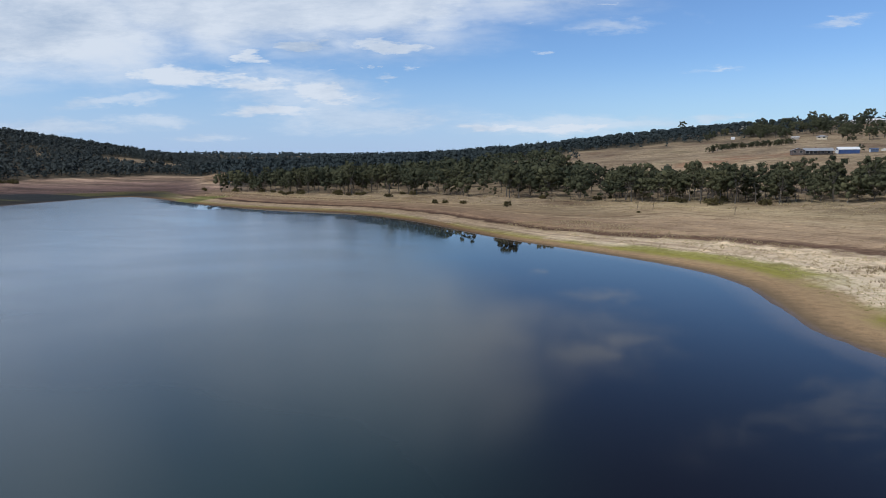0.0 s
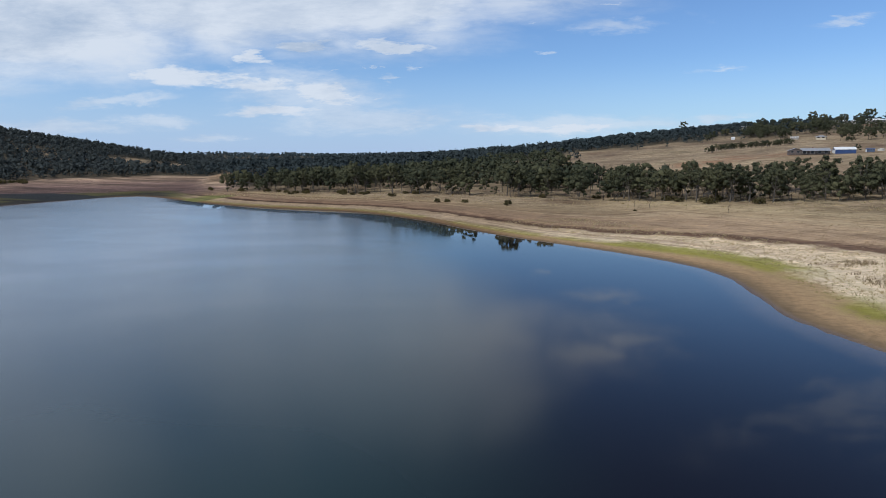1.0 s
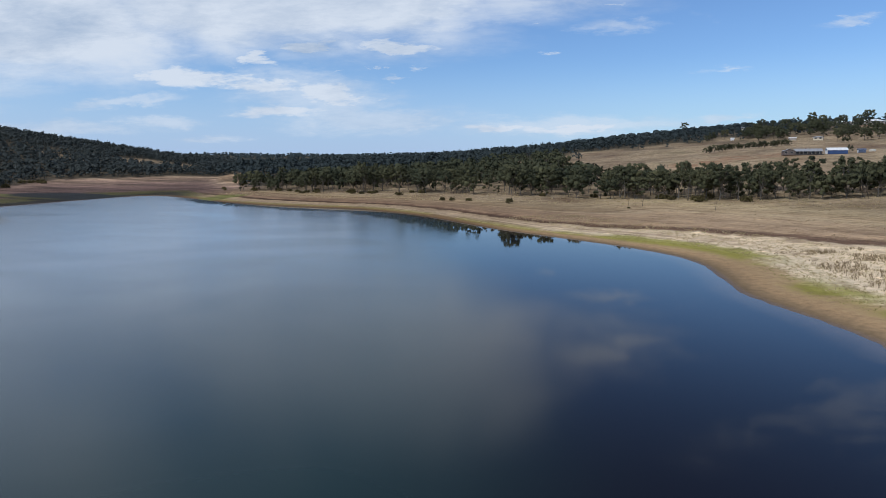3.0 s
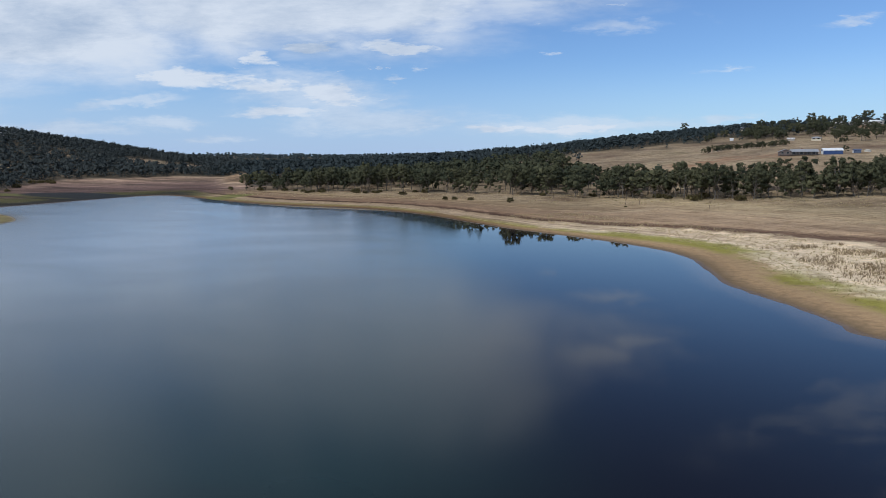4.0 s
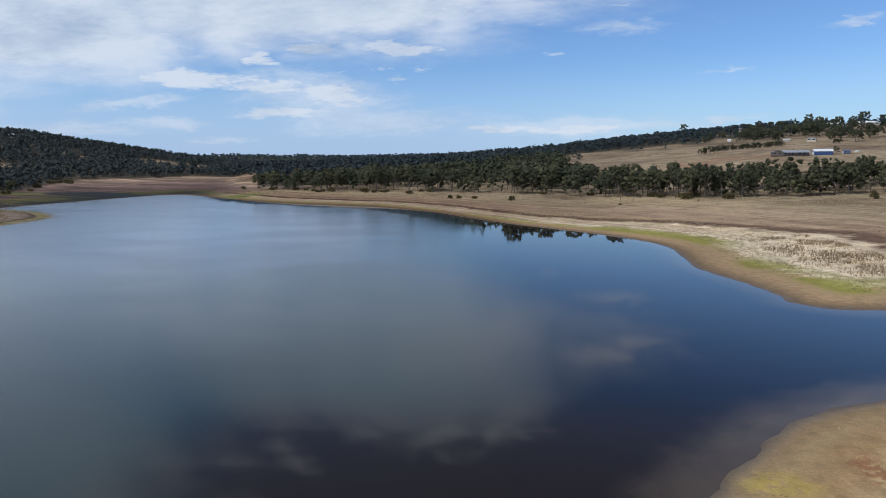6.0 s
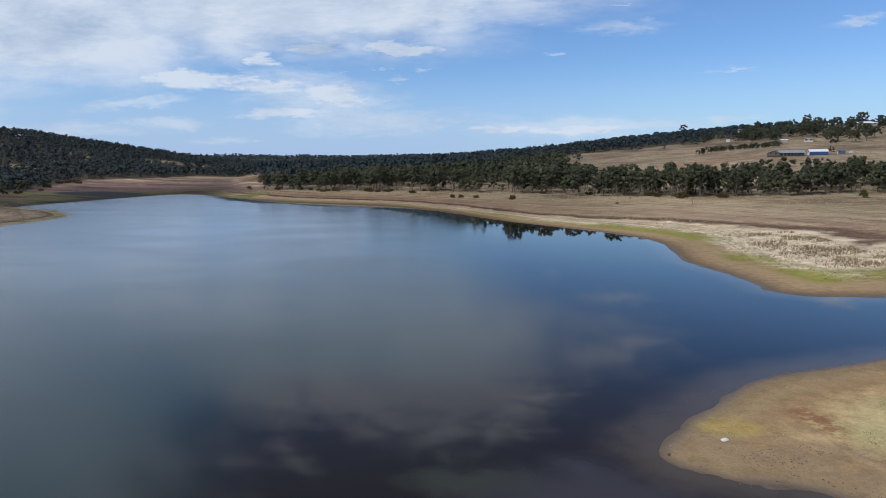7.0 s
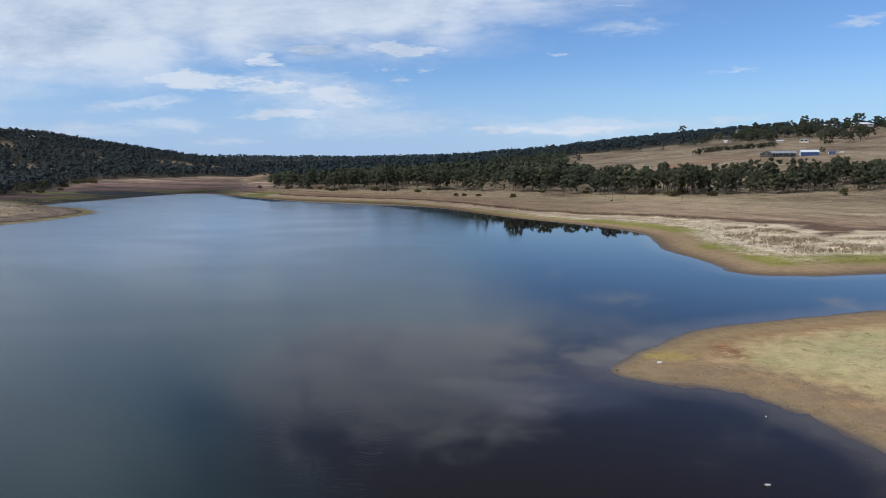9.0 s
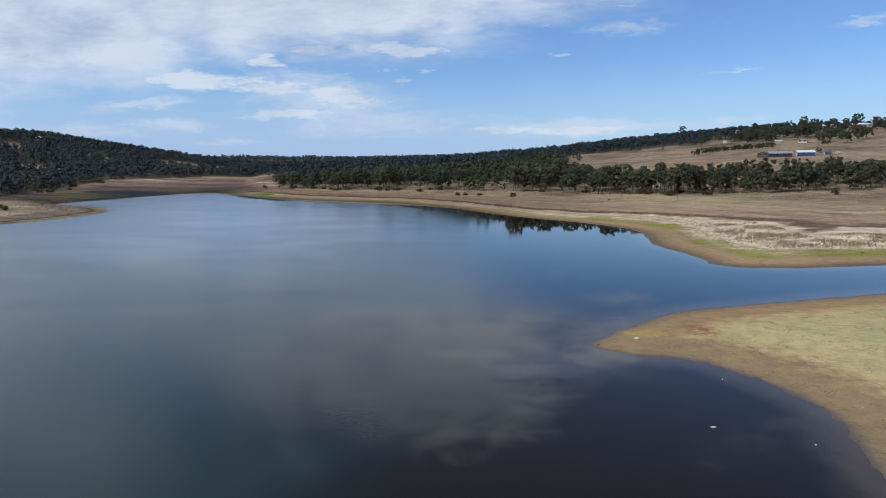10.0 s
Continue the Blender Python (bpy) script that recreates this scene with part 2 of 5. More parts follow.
trodden = g.math("MULTIPLY", g.smooth(g.math("ABSOLUTE", g.math("SUBTRACT", g.math("ADD", shore, wob2), 4.6)), 3.4, 1.2), south_side)
trodden = g.math("MULTIPLY", trodden, g.smooth(g.noise(pos, 0.5, 6.0, 0.75), 0.34, 0.56))
spit_col = g.mix(g.math("MULTIPLY", trodden, 0.6), spit_col, (0.225, 0.165, 0.11))
prints = g.noise(pos, 2.6, 4.0, 0.8, 0.5)
spit_col = g.mix(1.0, spit_col, g.ramp(prints, [(0.30, 0.78), (0.42, 0.98), (0.65, 1.06)]), "MULTIPLY")
col = g.mix(spit, col, spit_col)
# the paddock and hills: straw, worn earth, trodden lines
far_col = g.ramp(g.noise(pos, 0.014, 8.0, 0.72, 0.5), [(0.34, (0.19, 0.135, 0.088)), (0.44, (0.25, 0.192, 0.122)),
                                                       (0.55, (0.315, 0.245, 0.155)), (0.70, (0.20, 0.168, 0.096))])
tussock = g.noise(pos, 0.33, 5.0, 0.75)
far_col = g.mix(1.0, far_col, g.ramp(tussock, [(0.33, 0.55), (0.48, 0.98), (0.68, 1.22)]), "MULTIPLY")
tracks = g.noise(g.scaled(pos, 0.35, 1.0, 2.5), 0.10, 6.0, 0.7, 0.8)
far_col = g.mix(1.0, far_col, (0.92, 0.93, 0.97), "MULTIPLY")
far_col = g.mix(1.0, far_col, g.ramp(g.noise(g.scaled(pos, 0.6, 1.2, 1.0), 0.055, 6.0, 0.7, 0.7), [(0.34, (0.66, 0.60, 0.56)), (0.47, 0.97), (0.66, 1.18)]), "MULTIPLY")
far_col = g.mix(1.0, far_col, g.ramp(tracks, [(0.34, (0.82, 0.76, 0.72)), (0.5, 1.0), (0.66, 1.12)]), "MULTIPLY")
col = g.mix(g.smooth(shore, 75.0, 130.0), col, far_col)
# the north-western flat: black mud, green marsh, purple-brown weed, then straw
streaky = g.noise(g.scaled(pos, 0.45, 1.5, 1.0), 0.035, 6.0, 0.66, 0.4)
flat_line = g.math("ADD", shore, g.math("MULTIPLY", g.math("SUBTRACT", streaky, 0.5), g.math("MULTIPLY", g.smooth(shore, 0.0, 60.0), 110.0)))
flat_col = g.ramp(g.math("DIVIDE", flat_line, 215.0, clamp=True),
                  [(0.0, (0.055, 0.045, 0.038)), (0.03, (0.022, 0.023, 0.020)), (0.10, (0.030, 0.031, 0.023)), (0.17, (0.098, 0.070, 0.060)),
                   (0.30, (0.105, 0.076, 0.066)), (0.48, (0.175, 0.132, 0.108)), (0.66, (0.25, 0.196, 0.148)), (0.82, (0.34, 0.28, 0.195)),
                   (1.0, (0.25, 0.195, 0.125))])
flat_col = g.mix(1.0, flat_col, g.ramp(g.noise(g.scaled(pos, 0.3, 1.6, 1.0), 0.09, 5.0, 0.7, 0.3), [(0.34, 0.62), (0.5, 1.0), (0.66, 1.35)]), "MULTIPLY")
flat_col = g.mix(1.0, flat_col, g.ramp(g.noise(g.scaled(pos, 0.35, 1.1, 1.0), 0.045, 4.0, 0.6, 0.6), [(0.36, 0.50), (0.48, 0.95), (0.62, 1.5)]), "MULTIPLY")
flat = g.node("ShaderNodeAttribute", attribute_name="flat").outputs["Fac"]
marsh = g.math("MULTIPLY", g.smooth(g.math("ABSOLUTE", g.math("SUBTRACT", shore, 23.0)), 15.0, 7.0), g.smooth(g.noise(g.scaled(pos, 1.0, 2.2, 1.0), 0.03, 5.0, 0.6), 0.38, 0.54))
flat_col = g.mix(g.math("MULTIPLY", marsh, 0.65), flat_col, (0.110, 0.118, 0.032))
flat_col = g.mix(1.0, flat_col, (0.92, 0.82, 0.82), "MULTIPLY")
shift = g.node("ShaderNodeVectorMath", operation="SCALE", inputs={0: g.noise(pos, 0.05, 4.0, 0.6, 0.3, 1), "Scale": 24.0}).outputs[0]
bent_pos = g.node("ShaderNodeVectorMath", operation="ADD", inputs={0: pos, 1: shift}).outputs[0]


def patch_at(x, y, long, wide):
    """A patch of ground with a ragged edge: 1 in its middle, 0 outside."""
    near = g.node("ShaderNodeVectorMath", operation="DISTANCE", inputs={0: g.scaled(bent_pos, 1.0 / long, 1.0 / wide, 0.0),
                                                                        1: ((x + 12) / long, (y + 12) / wide, 0.0)}).outputs["Value"]
    return g.smooth(near, 1.1, 0.75)


flat_col = g.mix(g.math("MULTIPLY", patch_at(-262, 300, 24, 13), 0.85), flat_col, (0.115, 0.125, 0.036))
flat_col = g.mix(g.math("MULTIPLY", patch_at(-226, 316, 30, 22), 0.97), flat_col, (0.020, 0.023, 0.025))
col = g.mix(flat, col, flat_col)
col = g.mix(g.math("MULTIPLY", patch_at(-133, 304, 17, 13), 0.85), col, (0.13, 0.14, 0.038))
# the western point: greenish rim, a dark strand line, pale trodden straw above
point = g.node("ShaderNodeAttribute", attribute_name="point").outputs["Fac"]
point_line = g.math("ADD", shore, g.math("MULTIPLY", g.math("MULTIPLY", wob2, 0.5), g.smooth(shore, 0.5, 6.0)))
point_col = g.ramp(g.math("DIVIDE", point_line, 30.0, clamp=True),
                   [(0.0, (0.13, 0.10, 0.055)), (0.03, (0.19, 0.155, 0.08)), (0.13, (0.205, 0.18, 0.08)), (0.155, (0.17, 0.135, 0.075)), (0.175, (0.060, 0.045, 0.030)),
                    (0.205, (0.075, 0.056, 0.040)), (0.24, (0.17, 0.128, 0.098)), (0.55, (0.215, 0.165, 0.122)), (0.70, (0.33, 0.265, 0.175)), (1.0, (0.30, 0.24, 0.15))])
point_col = g.mix(1.0, point_col, g.ramp(g.noise(g.scaled(pos, 0.6, 1.2, 1.0), 0.11, 6.0, 0.72, 0.5), [(0.34, (0.50, 0.46, 0.46)), (0.5, 1.0), (0.66, 1.4)]), "MULTIPLY")
col = g.mix(point, col, point_col)
# old strand lines left by the falling water
strand = g.node("ShaderNodeCombineXYZ", inputs={0: g.math("ADD", shore, g.math("MULTIPLY", wob, 0.5)), 1: 0.0, 2: 0.0}).outputs[0]
along = g.node("ShaderNodeVectorMath", operation="ADD", inputs={0: g.scaled(strand, 1.0, 1.0, 1.0), 1: g.scaled(pos, 0.05, 0.05, 0.0)}).outputs[0]
lines = g.noise(along, 0.42, 5.0, 0.65)
lined = g.math("MULTIPLY", g.smooth(shore, 6.0, 14.0), g.smooth(shore, 130.0, 80.0))
lined = g.math("MULTIPLY", lined, g.math("SUBTRACT", 1.0, g.math("MAXIMUM", spit, g.math("MULTIPLY", g.math("MAXIMUM", point, flat), 0.8))))
col = g.mix(lined, col, g.mix(1.0, col, g.ramp(lines, [(0.32, (0.74, 0.70, 0.68)), (0.47, 0.98), (0.68, 1.12)]), "MULTIPLY"))
wide_lines = g.noise(along, 0.10, 4.0, 0.6)
col = g.mix(lined, col, g.mix(1.0, col, g.ramp(wide_lines, [(0.34, (0.66, 0.61, 0.59)), (0.48, 0.98), (0.66, 1.16)]), "MULTIPLY"))
red = g.node("ShaderNodeVectorMath", operation="DISTANCE", inputs={0: g.scaled(pos, 1.0, 0.38, 0.0), 1: (24.4, -4.6, 0.0)}).outputs["Value"]
red = g.math("MULTIPLY", g.smooth(red, 1.9, 0.5), g.smooth(g.noise(pos, 1.1, 6.0, 0.75), 0.42, 0.55))
col = g.mix(g.math("MULTIPLY", red, 0.75), col, (0.21, 0.085, 0.045))
yellow = g.node("ShaderNodeVectorMath", operation="DISTANCE", inputs={0: g.scaled(pos, 0.7, 1.0, 0.0), 1: (12.7, -12.9, 0.0)}).outputs["Value"]
yellow = g.math("MULTIPLY", g.smooth(yellow, 2.4, 0.6), g.smooth(g.noise(pos, 0.9, 5.0, 0.7), 0.36, 0.54))
col = g.mix(g.math("MULTIPLY", yellow, 0.7), col, (0.40, 0.30, 0.075))
dam = g.node("ShaderNodeVectorMath", operation="DISTANCE", inputs={0: g.scaled(pos, 1.0, 1.3, 0.0), 1: (150.0, 484.0, 0.0)}).outputs["Value"]
yard = g.node("ShaderNodeVectorMath", operation="DISTANCE", inputs={0: g.scaled(pos, 0.8, 1.0, 0.0), 1: (155.0, 388.0, 0.0)}).outputs["Value"]
bank_earth = g.node("ShaderNodeVectorMath", operation="DISTANCE", inputs={0: g.scaled(pos, 0.6, 1.0, 0.0), 1: (300.0, 755.0, 0.0)}).outputs["Value"]
scar = g.math("MAXIMUM", g.math("MAXIMUM", g.smooth(dam, 26.0, 10.0), g.smooth(yard, 34.0, 12.0)), g.smooth(bank_earth, 26.0, 14.0))
scar = g.math("MULTIPLY", scar, g.smooth(g.noise(pos, 0.11, 5.0, 0.65), 0.40, 0.56))
col = g.mix(g.math("MULTIPLY", scar, 0.7), col, (0.24, 0.125, 0.075))
# woodland litter, with shade below the belt's crowns painted into the colour
col = g.mix(litter_and_shade, col, (0.055, 0.050, 0.036))
col = g.mix(1.0, col, g.ramp(small, [(0.25, 0.74), (0.5, 0.98), (0.75, 1.16)]), "MULTIPLY")
mottle = g.noise(g.scaled(pos, 0.6, 1.0, 1.0), 0.22, 7.0, 0.72, 0.6)
col = g.mix(g.math("MULTIPLY", g.smooth(shore, 9.0, 16.0), g.math("SUBTRACT", 1.0, spit)), col, g.mix(1.0, col, g.ramp(mottle, [(0.33, (0.62, 0.58, 0.55)), (0.46, 0.95), (0.55, 1.04), (0.68, (1.30, 1.28, 1.2))]), "MULTIPLY"))
col = g.mix(1.0, col, g.ramp(broad, [(0.3, 0.84), (0.7, 1.12)]), "MULTIPLY")
col = g.mix(1.0, col, g.ramp(tiny, [(0.3, 0.8), (0.7, 1.1)]), "MULTIPLY")
col = g.mix(1.0, col, (1.085, 1.045, 0.99), "MULTIPLY")
wet = g.smooth(shore, 1.6, 0.2)
finish(g, col, g.math("SUBTRACT", 0.92, g.math("MULTIPLY", wet, 0.45)),
       g.math("ADD", small, g.math("MULTIPLY", tiny, 0.35)), 0.6, 0.12, **{"Specular IOR Level": g.math("ADD", 0.12, g.math("MULTIPLY", wet, 0.38))})

# lake water: silty, calm, with streaks of ripples
WATER, g = material("lake_water")
pos = position(g)
deep = g.node("ShaderNodeAttribute", attribute_name="depth").outputs["Fac"]
drift = g.noise(pos, 0.012, 4.0, 0.55, 0.6)
silt_and_sheen = g.mix(g.smooth(drift, 0.42, 0.62), (0.013, 0.027, 0.025), (0.020, 0.036, 0.036))
east = g.node("ShaderNodeSeparateXYZ", inputs={0: pos})
# pale blue put into the north-western water colour for the low sky's sheen
north_west_sheen = g.math("MULTIPLY", g.smooth(east.outputs[0], 25.0, -75.0), g.smooth(east.outputs[1], -20.0, 110.0))
silt_and_sheen = g.mix(north_west_sheen, silt_and_sheen, (0.120, 0.165, 0.225))
silt_and_sheen = g.mix(g.math("MULTIPLY", g.smooth(east.outputs[0], -8.0, 14.0), 0.92), silt_and_sheen, (0.006, 0.004, 0.007))
weedy = g.math("MULTIPLY", g.smooth(g.math("ADD", deep, g.math("MULTIPLY", g.math("SUBTRACT", drift, 0.5), 30.0)), 38.0, 25.0), g.smooth(g.math("ADD", east.outputs[1], g.math("MULTIPLY", g.math("SUBTRACT", drift, 0.5), 18.0)), 2.0, -8.0))
silt_and_sheen = g.mix(g.math("MULTIPLY", weedy, 0.92), silt_and_sheen, (0.018, 0.0115, 0.007))
murk = g.node("ShaderNodeVectorMath", operation="ADD", inputs={0: pos, 1: g.node("ShaderNodeVectorMath", operation="SCALE", inputs={0: g.noise(pos, 0.16, 5.0, 0.6, 0.4, 1), "Scale": 9.0}).outputs[0]}).outputs[0]
mud_bar = g.node("ShaderNodeVectorMath", operation="DISTANCE", inputs={0: g.scaled(murk, 0.11, 0.19, 0.0), 1: (1.25, -3.4, 0.0)}).outputs["Value"]
weed_bed = g.node("ShaderNodeVectorMath", operation="DISTANCE", inputs={0: g.scaled(murk, 0.22, 0.36, 0.0), 1: (1.0, -5.8, 0.0)}).outputs["Value"]
silt_and_sheen = g.mix(g.math("MULTIPLY", g.smooth(mud_bar, 1.1, 0.3), 0.9), silt_and_sheen, (0.048, 0.042, 0.045))
silt_and_sheen = g.mix(g.math("MULTIPLY", g.smooth(weed_bed, 1.1, 0.3), 0.8), silt_and_sheen, (0.042, 0.044, 0.028))
shoal = g.math("MULTIPLY", g.smooth(g.math("ADD", deep, g.math("MULTIPLY", g.math("SUBTRACT", g.noise(pos, 0.35, 5.0, 0.65), 0.5), 4.0)), g.math("ADD", 4.0, g.math("MULTIPLY", g.smooth(east.outputs[1], -22.0, -12.0), 1.4)), 0.0), 0.9)
silt_and_sheen = g.mix(shoal, silt_and_sheen, (0.085, 0.064, 0.044))
streak = g.noise(g.scaled(pos, 0.5, 1.0, 1.0), 0.035, 4.0, 0.6, 0.8)
calm_bank = g.math("MULTIPLY", g.smooth(east.outputs[0], -10.0, 25.0), g.smooth(east.outputs[1], 50.0, 100.0))
lee = g.math("ADD", deep, g.math("MULTIPLY", g.math("SUBTRACT", g.noise(g.scaled(pos, 1.0, 0.4, 1.0), 0.06, 4.0, 0.6), 0.5), 26.0))
lee = g.math("MULTIPLY", g.smooth(lee, 17.0, 8.0), g.math("MULTIPLY", g.smooth(east.outputs[1], 70.0, 120.0), g.smooth(g.math("ADD", east.outputs[0], g.math("MULTIPLY", east.outputs[1], 0.3)), -75.0, -45.0)))
calm_spit = g.math("MULTIPLY", g.smooth(east.outputs[0], -25.0, 8.0), 0.6)
wind = g.math("MULTIPLY", g.smooth(streak, 0.30, 0.70), g.math("SUBTRACT", 1.0, g.math("MAXIMUM", g.math("MAXIMUM", g.math("MULTIPLY", calm_bank, 0.85), g.math("MULTIPLY", lee, 0.97)), calm_spit)))
waves = g.node("ShaderNodeTexWave", wave_type="BANDS", bands_direction="DIAGONAL",
               inputs={"Vector": g.scaled(pos, 0.5, 1.3, 1.0), "Scale": 1.15, "Distortion": 11.0, "Detail": 3.0,
                       "Detail Scale": 1.6}).outputs[1]
ripple = g.noise(g.scaled(pos, 1.0, 1.6, 1.0), 2.2, 3.0, 0.55, 0.4)
gusts = g.node("ShaderNodeVectorMath", operation="DISTANCE", inputs={0: g.scaled(pos, 1.0, 0.55, 1.0), 1: (-10.0, -19.0, 0.0)}).outputs["Value"]
patch = g.math("MULTIPLY", g.smooth(gusts, 7.0, 3.0), g.smooth(g.noise(pos, 0.14, 4.0, 0.6, 0.5), 0.42, 0.60))
height = g.math("ADD", g.math("MULTIPLY", ripple, g.math("MULTIPLY", g.math("ADD", 0.04, g.math("MULTIPLY", wind, 0.06)), g.math("SUBTRACT", 1.0, g.math("MULTIPLY", weedy, 0.9)))),
                g.math("MULTIPLY", g.math("MULTIPLY", waves, patch), 0.22))
open_lake = g.smooth(g.math("ADD", east.outputs[0], g.math("MULTIPLY", g.math("MAXIMUM", g.math("SUBTRACT", east.outputs[1], 40.0), 0.0), 0.11)), 26.0, -10.0)
ruffled = g.math("ADD", g.math("MULTIPLY", wind, 0.07), g.math("MULTIPLY", g.math("MULTIPLY", open_lake, g.math("SUBTRACT", 1.0, g.math("MULTIPLY", lee, 0.97))), 0.15))
ruffled = g.math("MULTIPLY", ruffled, g.math("SUBTRACT", 1.0, g.math("MAXIMUM", g.math("MULTIPLY", patch, 0.85), g.math("MULTIPLY", weedy, 0.88))))
finish(g, silt_and_sheen, g.math("ADD", 0.012, ruffled), height, 0.22, 0.06,
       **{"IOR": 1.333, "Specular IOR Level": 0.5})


def leaf_material(name, dark, light, scale=0.06, through_light=0.22):
    m, g = material(name)
    pos = position(g)
    rnd = g.node("ShaderNodeNewGeometry").outputs["Random Per Island"]
    tone = g.math("ADD", g.math("MULTIPLY", g.noise(pos, scale, 3.0), 0.9), g.math("MULTIPLY", rnd, 0.3))
    tone = g.math("ADD", tone, g.math("MULTIPLY", g.node("ShaderNodeObjectInfo").outputs["Random"], 0.35))
    col = g.ramp(g.math("SUBTRACT", tone, 0.3), [(0.15, dark), (0.85, light)])
    s = g.node("ShaderNodeBsdfPrincipled", inputs={"Base Color": col, "Roughness": 0.75, "Specular IOR Level": 0.12})
    t = g.node("ShaderNodeBsdfTranslucent", inputs={"Color": col})
    mix = g.node("ShaderNodeMixShader", inputs={0: through_light, 1: s.outputs[0], 2: t.outputs[0]})
    g.node("ShaderNodeOutputMaterial", inputs={"Surface": mix.outputs[0]})
    return m


LEAF = leaf_material("gum_leaves", (0.048, 0.057, 0.036), (0.118, 0.116, 0.060), 0.06, 0.26)
# the next two carry distance haze in their bluer, low-contrast leaf colours
LEAF_HILL_HAZE = leaf_material("hazy_hillside_leaves", (0.037, 0.047, 0.050), (0.062, 0.072, 0.068), 0.03, 0.18)
LEAF_FAR_HAZE = leaf_material("hazy_far_leaves", (0.030, 0.042, 0.047), (0.048, 0.062, 0.063), 0.03, 0.18)
LEAF_BUSH = leaf_material("bush_leaves", (0.070, 0.062, 0.030), (0.175, 0.145, 0.062))
TWIG = plain("dry_twigs", (0.17, 0.125, 0.085), 0.9, 0.3, 2.0)
BARK = plain("gum_bark", (0.125, 0.108, 0.088), 0.85, 0.45, 1.2, bump=0.5)
REED = leaf_material("dead_reeds", (0.21, 0.155, 0.092), (0.38, 0.29, 0.175), 0.2, 0.45)
WEED = leaf_material("flat_weeds", (0.10, 0.070, 0.057), (0.24, 0.182, 0.132), 0.05, 0.3)
TUFT = leaf_material("dry_grass_tufts", (0.38, 0.30, 0.165), (0.66, 0.55, 0.32), 0.2, 0.45)
TURF = leaf_material("green_grass_tufts", (0.19, 0.19, 0.05), (0.33, 0.31, 0.11), 0.2, 0.45)

# ---- the lie of the land ----
# the waterline: western shore, the bank below the gums, and the low spit
WEST_SHORE = [(-420, -700), (-230, -260), (-180, -60), (-158, 60), (-146, 116), (-144, 140), (-147, 162), (-153, 173), (-170, 191), (-188, 202),
              (-202, 211), (-207, 224), (-206, 240), (-204, 262), (-203, 285), (-200, 310), (-197, 332)]
NORTH_SHORE = [(-187, 343), (-170, 332), (-147, 309), (-126, 286), (-108, 268), (-84, 250), (-62, 238), (-38, 224), (-14, 195), (3, 164), (14, 145),
               (28, 126), (37, 113), (43.5, 100), (45, 88), (43, 74), (41.2, 63), (42.2, 54), (43.5, 45), (43.8, 38.5), (43.5, 34.4), (47, 31), (56, 30.4), (75, 34), (120, 38)]
SPIT_SHORE = [(165, 50), (150, 30), (95, 20), (60, 10), (45, 5), (34, 1), (24.5, -3.2), (18.2, -9.2), (13.4, -14.8), (12.1, -17.5), (15, -20),
              (20, -21.5), (24, -27), (25.6, -34), (23.5, -42), (22, -52), (28, -66), (50, -90), (80, -200), (60, -700)]
LAKE = WEST_SHORE + NORTH_SHORE + SPIT_SHORE


def rounded(points, n=6):
    """A closed smooth line through the corners (centripetal enough for even corners)."""
    p = np.array(points, float)
    a, b, c, d = np.roll(p, 1, 0), p, np.roll(p, -1, 0), np.roll(p, -2, 0)
    out = []
    for t in np.linspace(0, 1, n, endpoint=False):
        out.append(0.5 * (2 * b + (c - a) * t + (2 * a - 5 * b + 4 * c - d) * t ** 2 + (3 * b - a - 3 * c + d) * t ** 3))
    return np.stack(out, 1).reshape(-1, 2)


SHORE = rounded(LAKE)


def shore_distance(x, y):
    """Metres from the water's edge, above 0 on land."""
    x, y = np.atleast_1d(np.asarray(x, float)), np.atleast_1d(np.asarray(y, float))
    out = np.empty(x.shape)
    a, b = SHORE, np.roll(SHORE, -1, 0)
    ab = b - a
    ll = (ab ** 2).sum(1)
    for i in range(0, x.size, 20000):
        px, py = x[i:i + 20000, None], y[i:i + 20000, None]
        t = np.clip(((px - a[:, 0]) * ab[:, 0] + (py - a[:, 1]) * ab[:, 1]) / ll, 0, 1)
        d = np.sqrt(((px - a[:, 0] - t * ab[:, 0]) ** 2 + (py - a[:, 1] - t * ab[:, 1]) ** 2).min(1))
        cross = ((a[:, 1] > py) != (b[:, 1] > py)) & (px < a[:, 0] + (py - a[:, 1]) * ab[:, 0] / np.where(ab[:, 1] == 0, 1e-9, ab[:, 1]))
        out[i:i + 20000] = np.where(cross.sum(1) % 2 == 1, -d, d)
    return out


def bank_distance(x, y, d):
    """Distance up the bank, stretched where the bank is steeper, along the belt of trees."""
    steep = step(y, 95, 165) * step(x + 0.25 * (y - 400), -190, -165) * (1 - step(x, 15, 75))
    return d * (1 + 1.4 * steep)


def step(v, lo, hi):
    t = np.clip((v - lo) / (hi - lo), 0, 1)
    return t * t * (3 - 2 * t)


def waver(x, y, size, seed=0.0):
    """Smooth irregular swell between about -1 and 1."""
    k = 6.283 / size
    return (np.sin(k * (x * 0.83 + y * 0.41) + seed) + np.sin(k * (1.71 * y - 0.62 * x) + 2.1 * seed + 1.3)
            + np.sin(k * (1.33 * x + 1.12 * y) + 3.7 + seed) + 0.6 * np.sin(k * (2.9 * x - 2.3 * y) + 5.1 * seed)) / 3.6


def hill(x, y, cx, cy, sx, sy, high):
    return high * np.exp(-0.5 * (((x - cx) / sx) ** 2 + ((y - cy) / sy) ** 2))


